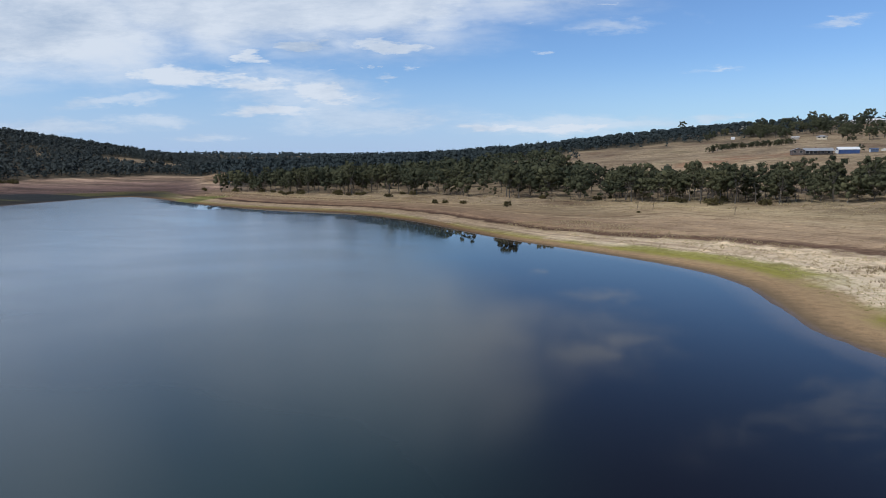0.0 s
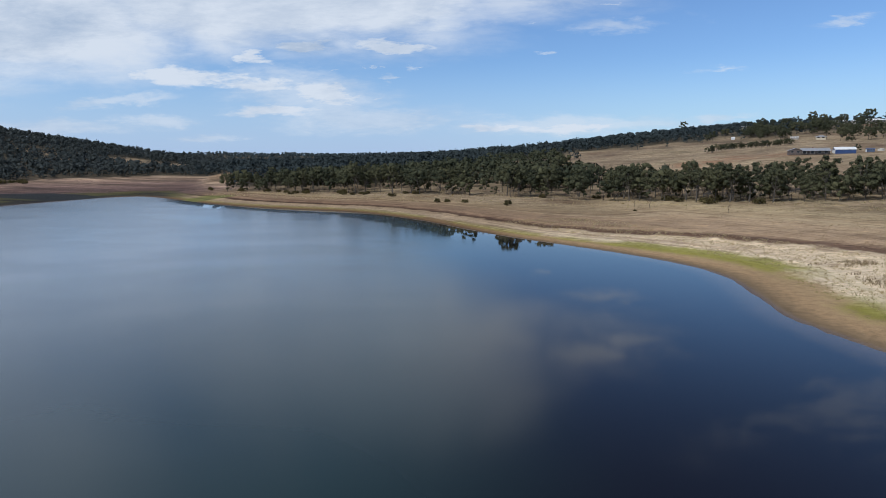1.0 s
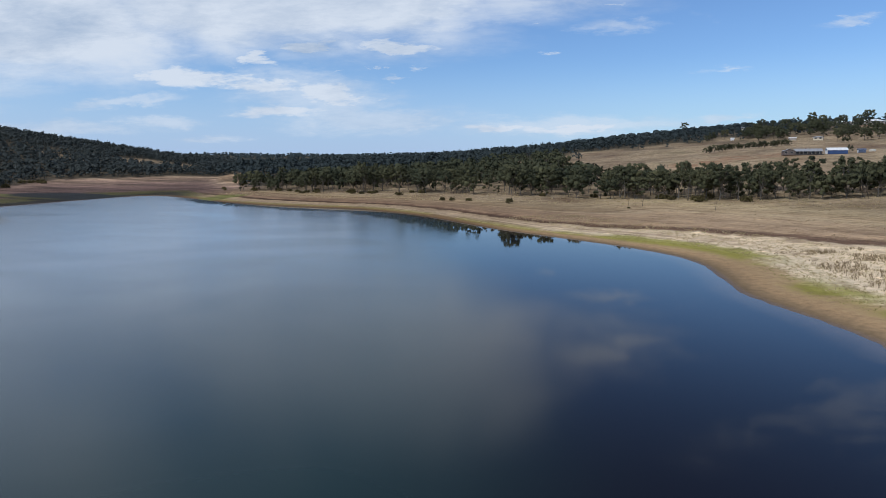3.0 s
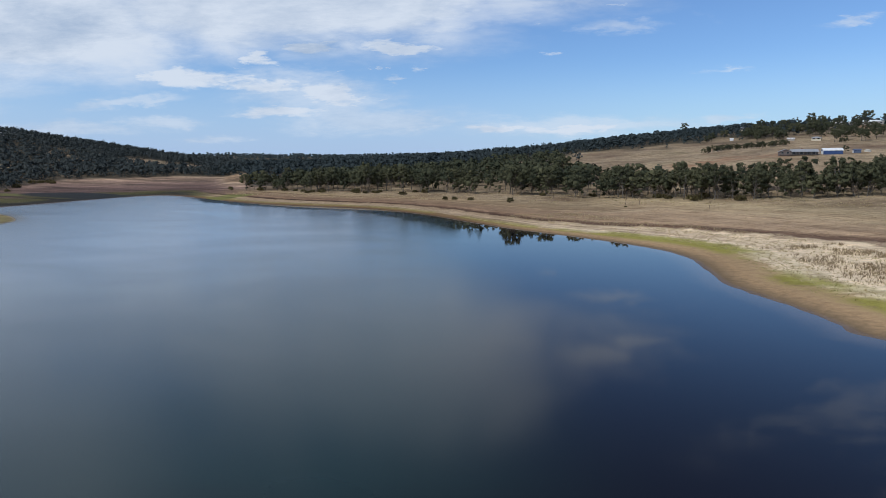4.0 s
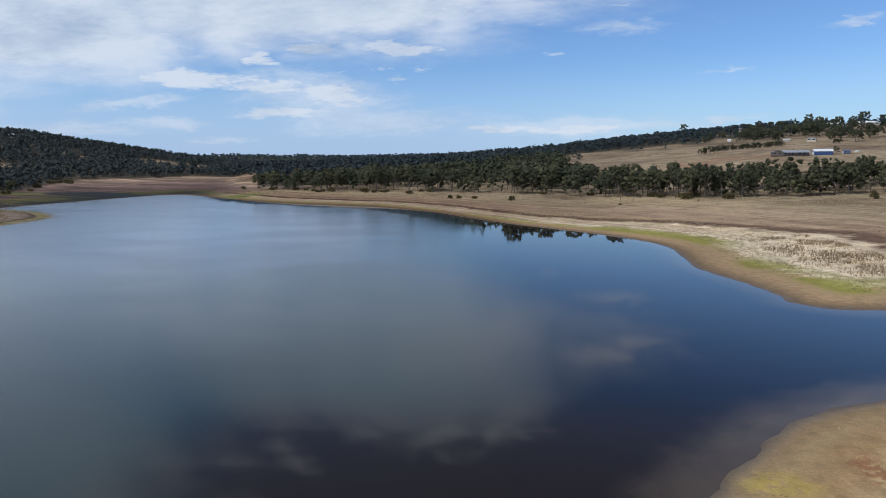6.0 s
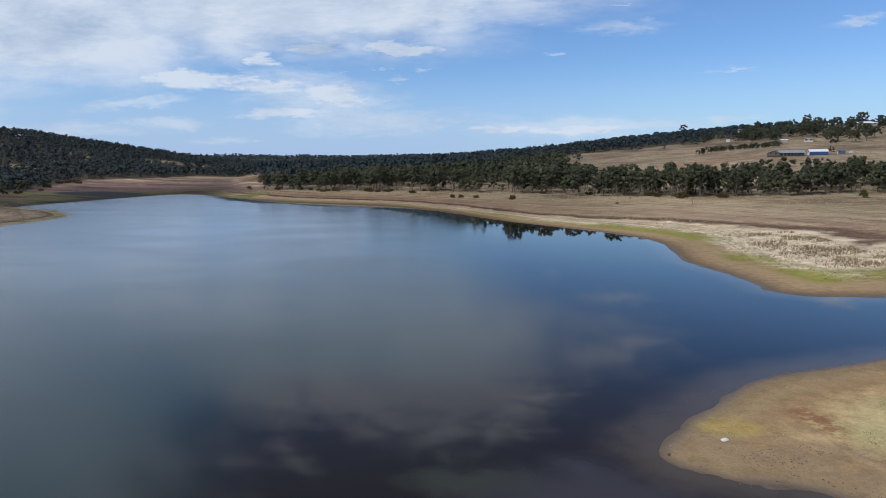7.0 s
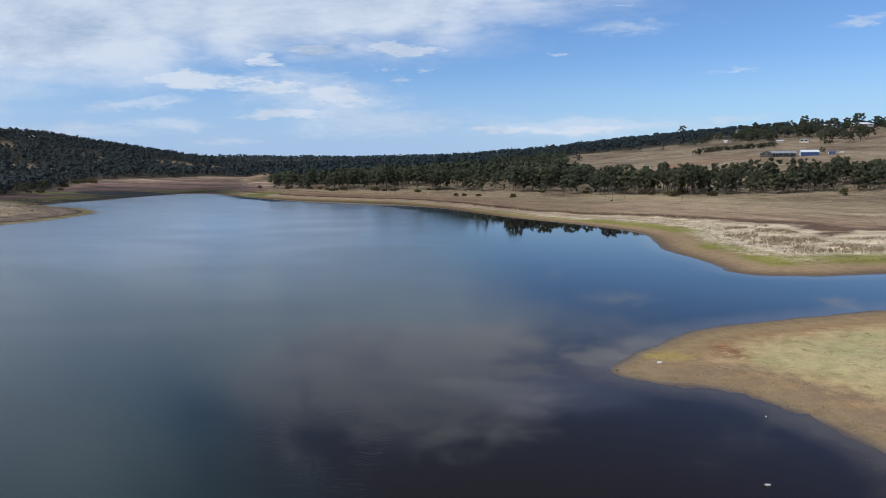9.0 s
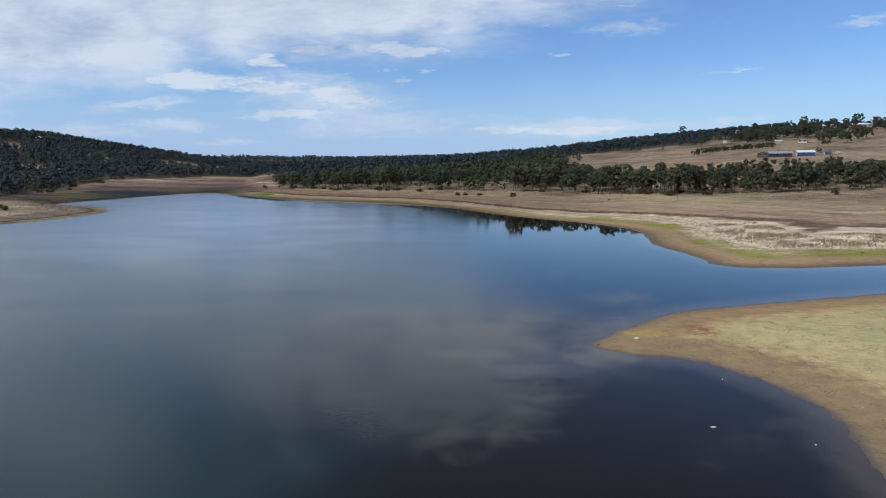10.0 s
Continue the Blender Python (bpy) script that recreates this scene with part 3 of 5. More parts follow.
def height(x, y, d=None):
    x, y = np.atleast_1d(np.asarray(x, float)), np.atleast_1d(np.asarray(y, float))
    d = shore_distance(x, y) if d is None else d
    base = np.interp(bank_distance(x, y, d), [-80, -25, -6, 0, 10, 25, 45, 80, 120, 165, 400, 3000], [-5, -1.8, -0.4, 0, 0.55, 1.4, 2.3, 3.0, 3.6, 4.8, 8.5, 12])
    land = step(d, 40, 260)
    z = base + land * (hill(x, y, -640, 700, 165, 270, 53) + hill(x, y, 560, 950, 360, 360, 67) + hill(x, y, 235, 400, 110, 110, 4.0) + hill(x, y, 222, 374, 55, 38, 2.5)
                       + 38 * step(y, 1000, 2000) + 30 * step(-y, 600, 1500))
    z = z + land * 1.2 * waver(x, y, 190, 2.0) + step(y, 800, 1500) * 6 * waver(x, y, 800, 1.0)
    near = step(d, 0, 12)
    return z + near * (0.10 * waver(x, y, 17, 0.5) + 0.05 * waver(x, y, 6.5, 1.5)) + 0.03 * waver(x, y, 9, 4.0) + (0.022 * waver(x, y, 2.7, 1.1) + 0.014 * waver(x, y, 1.1, 2.3)) * (1 - step(d, 2, 6)) * (0.25 + 0.75 * step(-y, 17, 20))


def ground_at(x, y):
    return float(height(x, y)[0])


def graded(lo, hi, stretches, growth=1.09):
    """Grid lines: even within each stretch (from, to, pitch), then ever wider out to lo and hi."""
    mid = [v for a, b, pitch in stretches for v in np.arange(a, b, pitch)]
    left, right, s = [mid[0]], [mid[-1]], stretches[0][2]
    while left[-1] > lo:
        s *= growth
        left.append(left[-1] - s)
    s = stretches[-1][2]
    while right[-1] < hi:
        s = min(s * growth, 60)
        right.append(right[-1] + s)
    return np.array(left[:0:-1] + mid + right[1:])


def wood(x, y):
    """How thickly the land is wooded, 0 to 1."""
    x, y = np.atleast_1d(np.asarray(x, float)), np.atleast_1d(np.asarray(y, float))
    n = waver(x, y, 150, 3.0)
    edge = np.interp(x, [-200, -150, -60], [515, 535, 645])
    back = step(y + np.interp(x, [-200, -60], [14, 60]) * n, edge - 12, edge + 20)
    # foot of the western hill: along the flat, then down to the western bank
    foot = step(y + 9 * n - np.interp(x, [-320, -317, -296, -279, -256, -200], [420, 428, 463, 490, 508, 516]), -6, 8)
    bankside = step(-(x + 283 + 0.36 * (y - 331)) + 7 * n, -4, 8) * step(y + 0.35 * x + 20 * n, 110, 140)
    west = step(-x, 150, 200) * np.maximum(foot, bankside)
    # the open paddock on the eastern hill, up to the wood's edge behind it
    ratio = x / np.maximum(y + 40, 1.0)
    paddock = step(ratio, 0.185, 0.22) * (1 - step(y - 0.35 * (x - 115) + 22 * n - 25 * step(ratio, 0.38, 0.46), 528, 575)) 
    bare = step(hill(x + 0.487 * (y + 76), y, 0, 640, 20, 44, 1.0) + hill(x, y, -441, 622, 17, 14, 0.6) + hill(x + 0.425 * (y + 76), y, 0, 655, 11, 46, 0.9)
                + hill(x, y, -399, 600, 17, 10, 0.55) + hill(x, y, -400, 466, 20, 14, 0.8) + hill(x, y, -512, 580, 22, 18, 0.9), 0.28, 0.45)
    # woods on the plain behind the belt, thinning to the paddock
    plain_wood = step(x + 0.36 * (y + 40) + 5 * n, -2, 10) * step(y + 0.2 * x, 345, 365) * (1 - step(x - 0.165 * y + 12 * n, -6, 16))
    glade = step(hill(x, y, 30, 452, 26, 9, 1) + hill(x, y, -25, 520, 30, 8, 1) + hill(x, y, 62, 500, 16, 12, 1), 0.45, 0.6)
    back = np.maximum(back, plain_wood * (1 - glade))
    ridge = step(ratio, 0.36, 0.46) * step(y, 500, 560)
    open_ridge = ridge * np.maximum(step(waver(x, y, 75, 2.2), -0.1, 0.25), step(hill(x, y, 488, 742, 40, 42, 1.0), 0.35, 0.6))
    bare = np.maximum(bare, open_ridge)
    return np.clip(np.maximum(back, west) * (1 - paddock) * (1 - bare), 0, 1)


def belt_front(x):
    """Front line of the tree belt along the eastern bank."""
    return np.interp(x, [-145, -110, -90, -57, -28, 0, 23, 45, 67, 84, 100, 116, 131, 150, 230, 320],
                     [350, 332, 316, 298, 286, 270, 253, 243, 239, 225, 216, 208, 202, 200, 206, 222])


def belt_back(x):
    return np.interp(x, [-145, -60, 0, 60, 90, 140, 320], [385, 385, 372, 350, 272, 246, 262])


def belt(x, y):
    n = 6 * waver(x, y, 28, 1.0)
    return step(y + n, belt_front(x) + 1, belt_front(x) + 9) * step(belt_back(x) - y + n, 0, 10) * step(x, -150, -140) * step(300 - x, 0, 20)


def mesh_object(name, verts, faces, mat, smooth=False):
    """A mesh from arrays: faces is an (n, 3) or (n, 4) array."""
    me = bpy.data.meshes.new(name)
    faces = np.asarray(faces)
    n, k = faces.shape
    me.vertices.add(len(verts))
    me.vertices.foreach_set("co", np.asarray(verts, np.float32).ravel())
    me.loops.add(n * k)
    me.loops.foreach_set("vertex_index", faces.astype(np.int32).ravel())
    me.polygons.add(n)
    me.polygons.foreach_set("loop_start", np.arange(0, n * k, k, dtype=np.int32))
    me.polygons.foreach_set("use_smooth", np.full(n, smooth))
    me.update(calc_edges=True)
    me.materials.append(mat)
    return me


def grid_mesh(name, xs, ys, zfun, mat, attributes):
    gx, gy = np.meshgrid(xs, ys)
    x, y = gx.ravel(), gy.ravel()
    d = shore_distance(x, y)
    z = zfun(x, y, d)
    i = np.arange(len(ys) - 1)[:, None] * len(xs) + np.arange(len(xs) - 1)[None]
    quads = np.stack([i, i + 1, i + 1 + len(xs), i + len(xs)], -1).reshape(-1, 4)
    me = mesh_object(name, np.stack([x, y, z], 1), quads, mat, True)
    for key, fun in attributes.items():
        me.attributes.new(key, "FLOAT", "POINT").data.foreach_set("value", fun(x, y, d).astype(np.float32))
    return me


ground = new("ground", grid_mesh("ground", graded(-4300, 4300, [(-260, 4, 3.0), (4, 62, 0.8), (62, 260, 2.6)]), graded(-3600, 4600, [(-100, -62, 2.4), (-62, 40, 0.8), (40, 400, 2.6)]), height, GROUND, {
    "shore": lambda x, y, d: bank_distance(x, y, d),
    # woods: leaf litter; belt: litter plus painted crown shade; farm slope: darker ground
    "litter_and_shade": lambda x, y, d: np.maximum(0.9 * wood(x, y) * step(y, 0, 100), np.maximum(0.22 * belt(x, y), 0.38 * step(x / np.maximum(y + 40, 1.0), 0.34, 0.42) * step(y - 0.35 * (x - 115), 500, 560) * step(waver(x, y, 60, 1.4), -0.6, 0.2))),
    "spit": lambda x, y, d: step(22 - y, 0, 6) * step(x, -20, 0),
    "flat": lambda x, y, d: (1 - step(d, 180, 250)) * np.maximum(step(y, 255, 330) * step(-x + (y - 400) * 0.25, 105, 155) * step(d, 1, 8),
                                                                 step(-x, 190, 203) * step(y + 0.2 * x, 166, 180)),
    "point": lambda x, y, d: step(-x, 135, 142) * (1 - step(y + 0.2 * x, 164, 176))}))
tagged(ground, "dry lakeside ground of mud, sand, straw-coloured grass and wooded hills", "ground", kind="structure")
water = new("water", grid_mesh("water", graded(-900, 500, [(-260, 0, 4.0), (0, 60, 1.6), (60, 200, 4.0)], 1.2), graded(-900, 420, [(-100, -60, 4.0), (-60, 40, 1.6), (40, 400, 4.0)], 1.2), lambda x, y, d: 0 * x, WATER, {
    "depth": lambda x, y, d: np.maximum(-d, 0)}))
tagged(water, "calm silty grey-blue lake water reflecting the clouds", "water", kind="structure")

# ---- trees ----
rng = np.random.default_rng(7)


def leaf_cloud(centres, radii, per, size, flat=0.75, gen=rng, hang=1.25):
    """Leaf sprays scattered through rounded clumps: corners, triangles, and soft outward normals."""
    n = len(centres) * per
    c, r = np.repeat(centres, per, 0), np.repeat(radii, per)[:, None]
    way = gen.normal(size=(n, 3))
    way /= np.linalg.norm(way, axis=1, keepdims=True)
    p = c + way * r * np.minimum(np.abs(gen.normal(0.62, 0.36, (n, 1))), 1.7) * (1, 1, flat)
    a = gen.normal(size=(n, 3)) * (0.75, 0.75, hang)
    a /= np.linalg.norm(a, axis=1, keepdims=True)
    b = np.cross(a, gen.normal(size=(n, 3)))
    b /= np.linalg.norm(b, axis=1, keepdims=True)
    s = size * (0.6 + 0.8 * gen.random((n, 1)))
    verts = np.stack([p - a * s, p + a * s * 0.7 + b * s * 0.5, p + a * s * 0.5 - b * s * 0.7], 1).reshape(-1, 3)
    out = way * 0.75 + gen.normal(size=(n, 3)) * 0.22 + (0, 0, 0.25)
    out /= np.linalg.norm(out, axis=1, keepdims=True)
    tri = verts.reshape(-1, 3, 3)
    flip = (np.cross(tri[:, 1] - tri[:, 0], tri[:, 2] - tri[:, 0]) * out).sum(1) < 0
    tri[flip] = tri[flip][:, ::-1]
    return tri.reshape(-1, 3), np.arange(n * 3).reshape(-1, 3), np.repeat(out, 3, 0)


def puffs_of_leaves(centres, radii, per, size, gen, flat=0.8, core_size=1.0, spread=0.20):
    """A crown of rounded leaf clumps: a rough dark core in each, wrapped in small leaf sprays."""
    bm = bmesh.new()
    bmesh.ops.create_icosphere(bm, subdivisions=1, radius=1.0)
    core = np.array([tuple(v.co) for v in bm.verts])
    core_faces = np.array([[v.index for v in f.verts] for f in bm.faces])
    bm.free()
    vs, fs, ns, base = [], [], [], 0
    for c, r in zip(centres, radii):
        spin = gen.normal(size=(3, 3))
        spin, _ = np.linalg.qr(spin)
        spin *= np.sign(np.linalg.det(spin))
        ball = core @ spin.T
        vs.append(c + ball * gen.uniform(0.55, 1.0, (len(core), 1)) * core_size * r * (1, 1, flat))
        fs.append(core_faces + base)
        ns.append(ball)
        base += len(core)
    n = len(centres) * per
    c, r = np.repeat(centres, per, 0), np.repeat(radii, per)[:, None]
    way = gen.normal(size=(n, 3)) + (0, 0, 0.25)
    way /= np.linalg.norm(way, axis=1, keepdims=True)
    p = c + way * r * np.clip(gen.normal(0.92, spread, (n, 1)), 0.4, 1.7) * (1, 1, flat)
    a = gen.normal(size=(n, 3))
    a /= np.linalg.norm(a, axis=1, keepdims=True)
    b = np.cross(a, gen.normal(size=(n, 3)))
    b /= np.linalg.norm(b, axis=1, keepdims=True)
    k = size * (0.6 + 0.8 * gen.random((n, 1)))
    tri = np.stack([p - a * k * 0.6, p + a * k * 0.5 + b * k * 0.6, p + a * k * 0.5 - b * k * 0.6], 1)
    out = way + gen.normal(size=(n, 3)) * 0.28
    flip = (np.cross(tri[:, 1] - tri[:, 0], tri[:, 2] - tri[:, 0]) * out).sum(1) < 0
    tri[flip] = tri[flip][:, ::-1]
    vs.append(tri.reshape(-1, 3))
    fs.append(np.arange(n * 3).reshape(-1, 3) + base)
    ns.append(np.repeat(out, 3, 0))
    normals = np.concatenate(ns)
    normals /= np.linalg.norm(normals, axis=1, keepdims=True) + 1e-6
    return np.concatenate(vs), np.concatenate(fs), normals


def soft_mesh(name, verts, faces, normals, mat):
    me = mesh_object(name, verts, faces, mat, True)
    me.normals_split_custom_set_from_vertices(normals.tolist())
    return me


def limb(bm, pts, r0, r1, sides=6):
    """A tapered, bending tube through the points."""
    pts = [Vector(p) for p in pts]
    rings = []
    for i, p in enumerate(pts):
        d = (pts[min(i + 1, len(pts) - 1)] - pts[max(i - 1, 0)]).normalized()
        q = d.to_track_quat("Z", "Y")
        r = r0 + (r1 - r0) * i / (len(pts) - 1)
        rings.append([bm.verts.new(p + q @ Vector((r * math.cos(a), r * math.sin(a), 0)))
                      for a in (6.2832 * k / sides for k in range(sides))])
    for a, b in zip(rings, rings[1:]):
        for k in range(sides):
            f = bm.faces.new((a[k], a[(k + 1) % sides], b[(k + 1) % sides], b[k]))
            f.smooth = True
    bm.faces.new(rings[-1])


def part(name, bm, mat, parent, label=""):
    me = bpy.data.meshes.new(name)
    bm.to_mesh(me)
    bm.free()
    me.materials.append(mat)
    ob = new(name, me)
    ob.parent = parent
    return tagged(ob, label)


def bent(a, b, n, sway, gen):
    a, b = Vector(a), Vector(b)
    out = []
    for i in range(n):
        t = i / (n - 1)
        k = math.sin(math.pi * t) * sway
        out.append(a.lerp(b, t) + Vector((gen.uniform(-k, k), gen.uniform(-k, k), 0)))
    return out


LEAVES = {}


def gum_tree(name, tall, wide, bole, limbs, seed, leaves, size=0.34, mat=LEAF, label="", category="tree", clumps=4):
    """A gum: leaning trunk, forking limbs, and a ragged crown of leaf clumps round the limbs' ends."""
    gen = random.Random(seed)
    ngen = np.random.default_rng(seed)
    tree = new(name)
    bm = bmesh.new()
    lean = Vector((gen.uniform(-0.6, 0.6), gen.uniform(-0.6, 0.6), 0))
    fork = Vector((0, 0, tall * bole)) + lean
    limb(bm, [(0, 0, -0.4)] + bent((0, 0, 0.2), fork, 4, 0.15, gen), 0.021 * tall, 0.012 * tall, 7)
    centres, radii = [], []
    for i in range(limbs):
        a = 2.39996 * i + gen.uniform(-0.5, 0.5)
        k = (i + gen.random()) / limbs
        z = bole + 0.10 + (0.80 - bole) * k ** 0.7
        out = wide * 0.5 * gen.uniform(0.55, 0.95) * math.sqrt(max(0.04, 1 - ((z - bole - 0.15) / (0.93 - bole)) ** 2))
        tip = Vector((math.cos(a) * out, math.sin(a) * out, z * tall)) + lean * 1.3
        start = Vector((0, 0, tall * max(bole * 0.7, min(bole, z - 0.25)))) + lean * 0.8
        limb(bm, bent(start, tip, 4, 0.3, gen), 0.008 * tall, 0.0025 * tall, 3)
        lobe = wide * gen.uniform(0.10, 0.17)
        for k in range(clumps):
            off = Vector((gen.gauss(0, 1), gen.gauss(0, 1), gen.gauss(0, 0.6))) * lobe * (0.75 if k else 0.1)
            p = tip + off
            r = lobe * (gen.uniform(0.45, 0.8) if k else gen.uniform(0.8, 1.05))
            p.z = min(p.z, tall - r * 0.8)
            centres.append(p)
            radii.append(r)
    part("trunk", bm, BARK, tree)
    per = max(8, leaves // len(centres))
    v, f, nrm = puffs_of_leaves(np.array([tuple(c) for c in centres]), np.array(radii), per, size, ngen, 0.82)
    mid = np.array([lean.x, lean.y, tall * 0.5])
    whole = (v - mid) / (wide * 0.5, wide * 0.5, tall * 0.45)
    whole /= np.linalg.norm(whole, axis=1, keepdims=True) + 1e-6
    nrm = nrm * 0.5 + whole * 0.5 + (0, 0, 0.18)
    nrm /= np.linalg.norm(nrm, axis=1, keepdims=True)
    crown = new("crown", soft_mesh("crown", v, f, nrm, mat))
    crown.parent = tree
    LEAVES[tree.name] = (v, f, nrm)
    return tagged(tree, label, category)


def bush(name, tall, wide, seed, leaves, mat, size, label, stems=5, category="bush"):
    gen, ngen = random.Random(seed), np.random.default_rng(seed)
    thing = new(name)
    bm = bmesh.new()
    centres, radii = [], []
    for i in range(stems):
        a = 6.2832 * (i + gen.random()) / stems
        tip = (math.cos(a) * wide * gen.uniform(0.1, 0.36), math.sin(a) * wide * gen.uniform(0.1, 0.36), tall * gen.uniform(0.45, 0.75))
        limb(bm, bent((0.05 * math.cos(a), 0.05 * math.sin(a), -0.1), tip, 3, 0.1, gen), 0.05, 0.015, 4)
        centres.append(tip)
        radii.append(wide * gen.uniform(0.10, 0.22))
        centres.append((tip[0] * 1.3, tip[1] * 1.3, tip[2] * 0.55))
        radii.append(wide * gen.uniform(0.10, 0.19))
    part("stem", bm, TWIG, thing)
    v, f, nrm = leaf_cloud(np.array(centres), np.array(radii), leaves // len(centres), size, 0.8, ngen)
    v[:, 2] = np.maximum(v[:, 2], -0.05)
    crown = new("crown", soft_mesh("crown", v, f, nrm, mat))
    crown.parent = thing
    return tagged(thing, label, category)


def bare_tree(name, tall, seed, label):
    """A leafless tree or dry shrub: trunk, limbs and twigs in one branching mesh."""
    gen = random.Random(seed)
    thing = new(name)
    bm = bmesh.new()

    def grow(base, way, length, r, depth):
        tip = base + way * length
        limb(bm, bent(base, tip, 3, length * 0.08, gen), r, r * 0.5, 3)
        if depth:
            for _ in range(3):
                turn = Vector((gen.gauss(0, 0.6), gen.gauss(0, 0.6), gen.uniform(0.1, 0.7)))
                grow(base + way * length * gen.uniform(0.55, 1.0), (way + turn).normalized(), length * 0.62, r * 0.55, depth - 1)

    trunk = bmesh.new()
    limb(trunk, [(0, 0, -0.3), (0, 0, 0), (0.05, 0, tall * 0.2), (0.1, 0.05, tall * 0.36)], tall * 0.02, tall * 0.013, 6)
    part("trunk", trunk, BARK, thing)
    for _ in range(4):
        grow(Vector((0.1, 0.05, tall * gen.uniform(0.22, 0.36))), Vector((gen.gauss(0, 0.45), gen.gauss(0, 0.45), 1)).normalized(), tall * 0.3, tall * 0.009, 3)
    part("branches", bm, TWIG, thing)
    return tagged(thing, label, "tree")


def settle(proto, x, y, turn=0.0, size=1.0, sink=0.0, squash=1.0):
    """A copy of a thing on the ground."""
    made = copy_thing(proto, pose(x, y, ground_at(x, y) - sink, 0, 0, turn))
    made.scale = (size, size, size * squash)
    return made


def joined_trees(name, label, rows):
    """Far trees past counting, in one mesh with their trunks."""
    vs, fs, ns, kinds, base = [], [], [], [], 0
    for proto, x, y, turn, size in rows:
        wood_mesh = next(c for c in proto.children if c.name.startswith("trunk")).data
        wood_mesh.calc_loop_triangles()
        tv = np.array([tuple(q.co) for q in wood_mesh.vertices])
        tn = np.array([tuple(q.normal) for q in wood_mesh.vertices])
        tf = np.array([tuple(q.vertices) for q in wood_mesh.loop_triangles])
        v, f, nn = LEAVES[proto.name]
        c, k = math.cos(radians(turn)), math.sin(radians(turn))
        m = np.array([[c, -k, 0], [k, c, 0], [0, 0, 1]])
        vs.append(np.concatenate([v, tv]) @ m.T * size + (x, y, ground_at(x, y) - 0.1))
        ns.append(np.concatenate([nn, tn]) @ m.T)
        fs.append(np.concatenate([f, tf + len(v)]) + base)
        kinds.append(np.concatenate([np.zeros(len(f), np.int32), np.ones(len(tf), np.int32)]))
        base += len(v) + len(tv)
    me = soft_mesh(name, np.concatenate(vs), np.concatenate(fs), np.concatenate(ns), LEAF)
    me.materials.append(BARK)
    me.polygons.foreach_set("material_index", np.concatenate(kinds))
    return tagged(new(name, me), label, "woodland", kind="stuff")


gums = [gum_tree("gum_tree", 13.0, 10.0, 0.26, 12, 11, 1800, label="tall olive-green gum tree with a ragged spreading crown"),
        gum_tree("gum_tree", 11.5, 9.0, 0.20, 12, 12, 1800, label="olive-green gum tree with a dense rounded crown"),
        gum_tree("gum_tree", 14.0, 8.0, 0.34, 10, 13, 1600, label="tall slender gum tree with an open layered crown"),
        gum_tree("gum_tree", 10.0, 9.0, 0.14, 12, 14, 1700, label="broad dark-green gum tree with low foliage"),
        gum_tree("gum_tree", 11.5, 6.6, 0.28, 10, 15, 1400, label="narrow grey-green gum tree with bare lower trunk"),
        gum_tree("gum_tree", 9.0, 7.4, 0.12, 10, 16, 1400, label="young bushy gum tree in dry grass"),
        gum_tree("gum_tree", 12.5, 7.6, 0.42, 7, 17, 1400, label="thin-crowned gum tree with visible grey limbs")]
small_gum = gum_tree("sapling", 6.0, 4.2, 0.22, 6, 18, 600, 0.28, label="young grey-green gum sapling in dry grass")
bare = bare_tree("bare_tree", 8.0, 21, "leafless grey tree with fine dry branches")
dry_shrub = bare_tree("dry_shrub", 3.2, 22, "dry twiggy grey-brown shrub on the bank")
green_bush = bush("bush", 2.3, 3.0, 31, 700, LEAF_BUSH, 0.2, "olive-yellow rounded bush on the dry bank", 9)
dark_bush = bush("bush", 1.8, 4.2, 32, 800, LEAF_BUSH, 0.2, "low brownish-green bush in dry grass", 11)
protos = gums + [small_gum, bare, dry_shrub, green_bush, dark_bush]
for p in protos:
    tagged(p, group="trees of the lakeside belt" if p not in (dry_shrub, green_bush, dark_bush) else "bushes on the bank")


# the belt of gums between the bank and the paddock, thickest at its front
placed = [(60, 345), (84, 269)]
gen = random.Random(5)
tries = 0
while len(placed) < 330 and tries < 20000:
    tries += 1
    x = gen.uniform(-138, 75) if len(placed) < 145 else gen.uniform(70, 265)
    lo, hi = float(belt_front(x)), float(belt_back(x))
    y = lo + min(hi - lo, 52) * gen.random() ** 1.9
    gap = 3.5 if x < 75 else 3.7
    if x > 125 and waver(np.array(x), np.array(y), 46, 1.0) > 0.85:
        continue
    if any((x - a) ** 2 + (y - b) ** 2 < gap ** 2 for a, b in placed):
        continue
    placed.append((x, y))
    front = y - lo < 14
    r = gen.random()
    if front and r < 0.10:
        proto, s = bare, gen.uniform(0.7, 1.05)
    elif front and r < 0.26:
        proto, s = small_gum, gen.uniform(0.7, 1.15)
    else:
        proto, s = gen.choice(gums), gen.uniform(0.72, 1.02) * (1.0 if x > -60 else 0.85)
    slim = gen.uniform(0.98, 1.22) if proto is not bare else 1.0
    settle(proto, x, y, gen.uniform(0, 360), s, 0.1, slim)
settle(gums[0], 60, 345, 40, 1.2)
settle(gums[0], 84, 269, 200, 1.12)
for k, x, y in ((1, 97, 237), (3, 102, 229), (4, 92, 246), (0, 106, 240)):
    settle(gums[k], x, y, 70 * k, 0.8, 0.1, 1.25)
# undergrowth along the front of the belt
for _ in range(62):
    x = gen.uniform(-138, 270)
    y = float(belt_front(x)) + gen.uniform(-6, 10)
    settle(gen.choice([dark_bush, dry_shrub, dry_shrub]), x, y, gen.uniform(0, 360), gen.uniform(0.6, 1.35), 0.05)
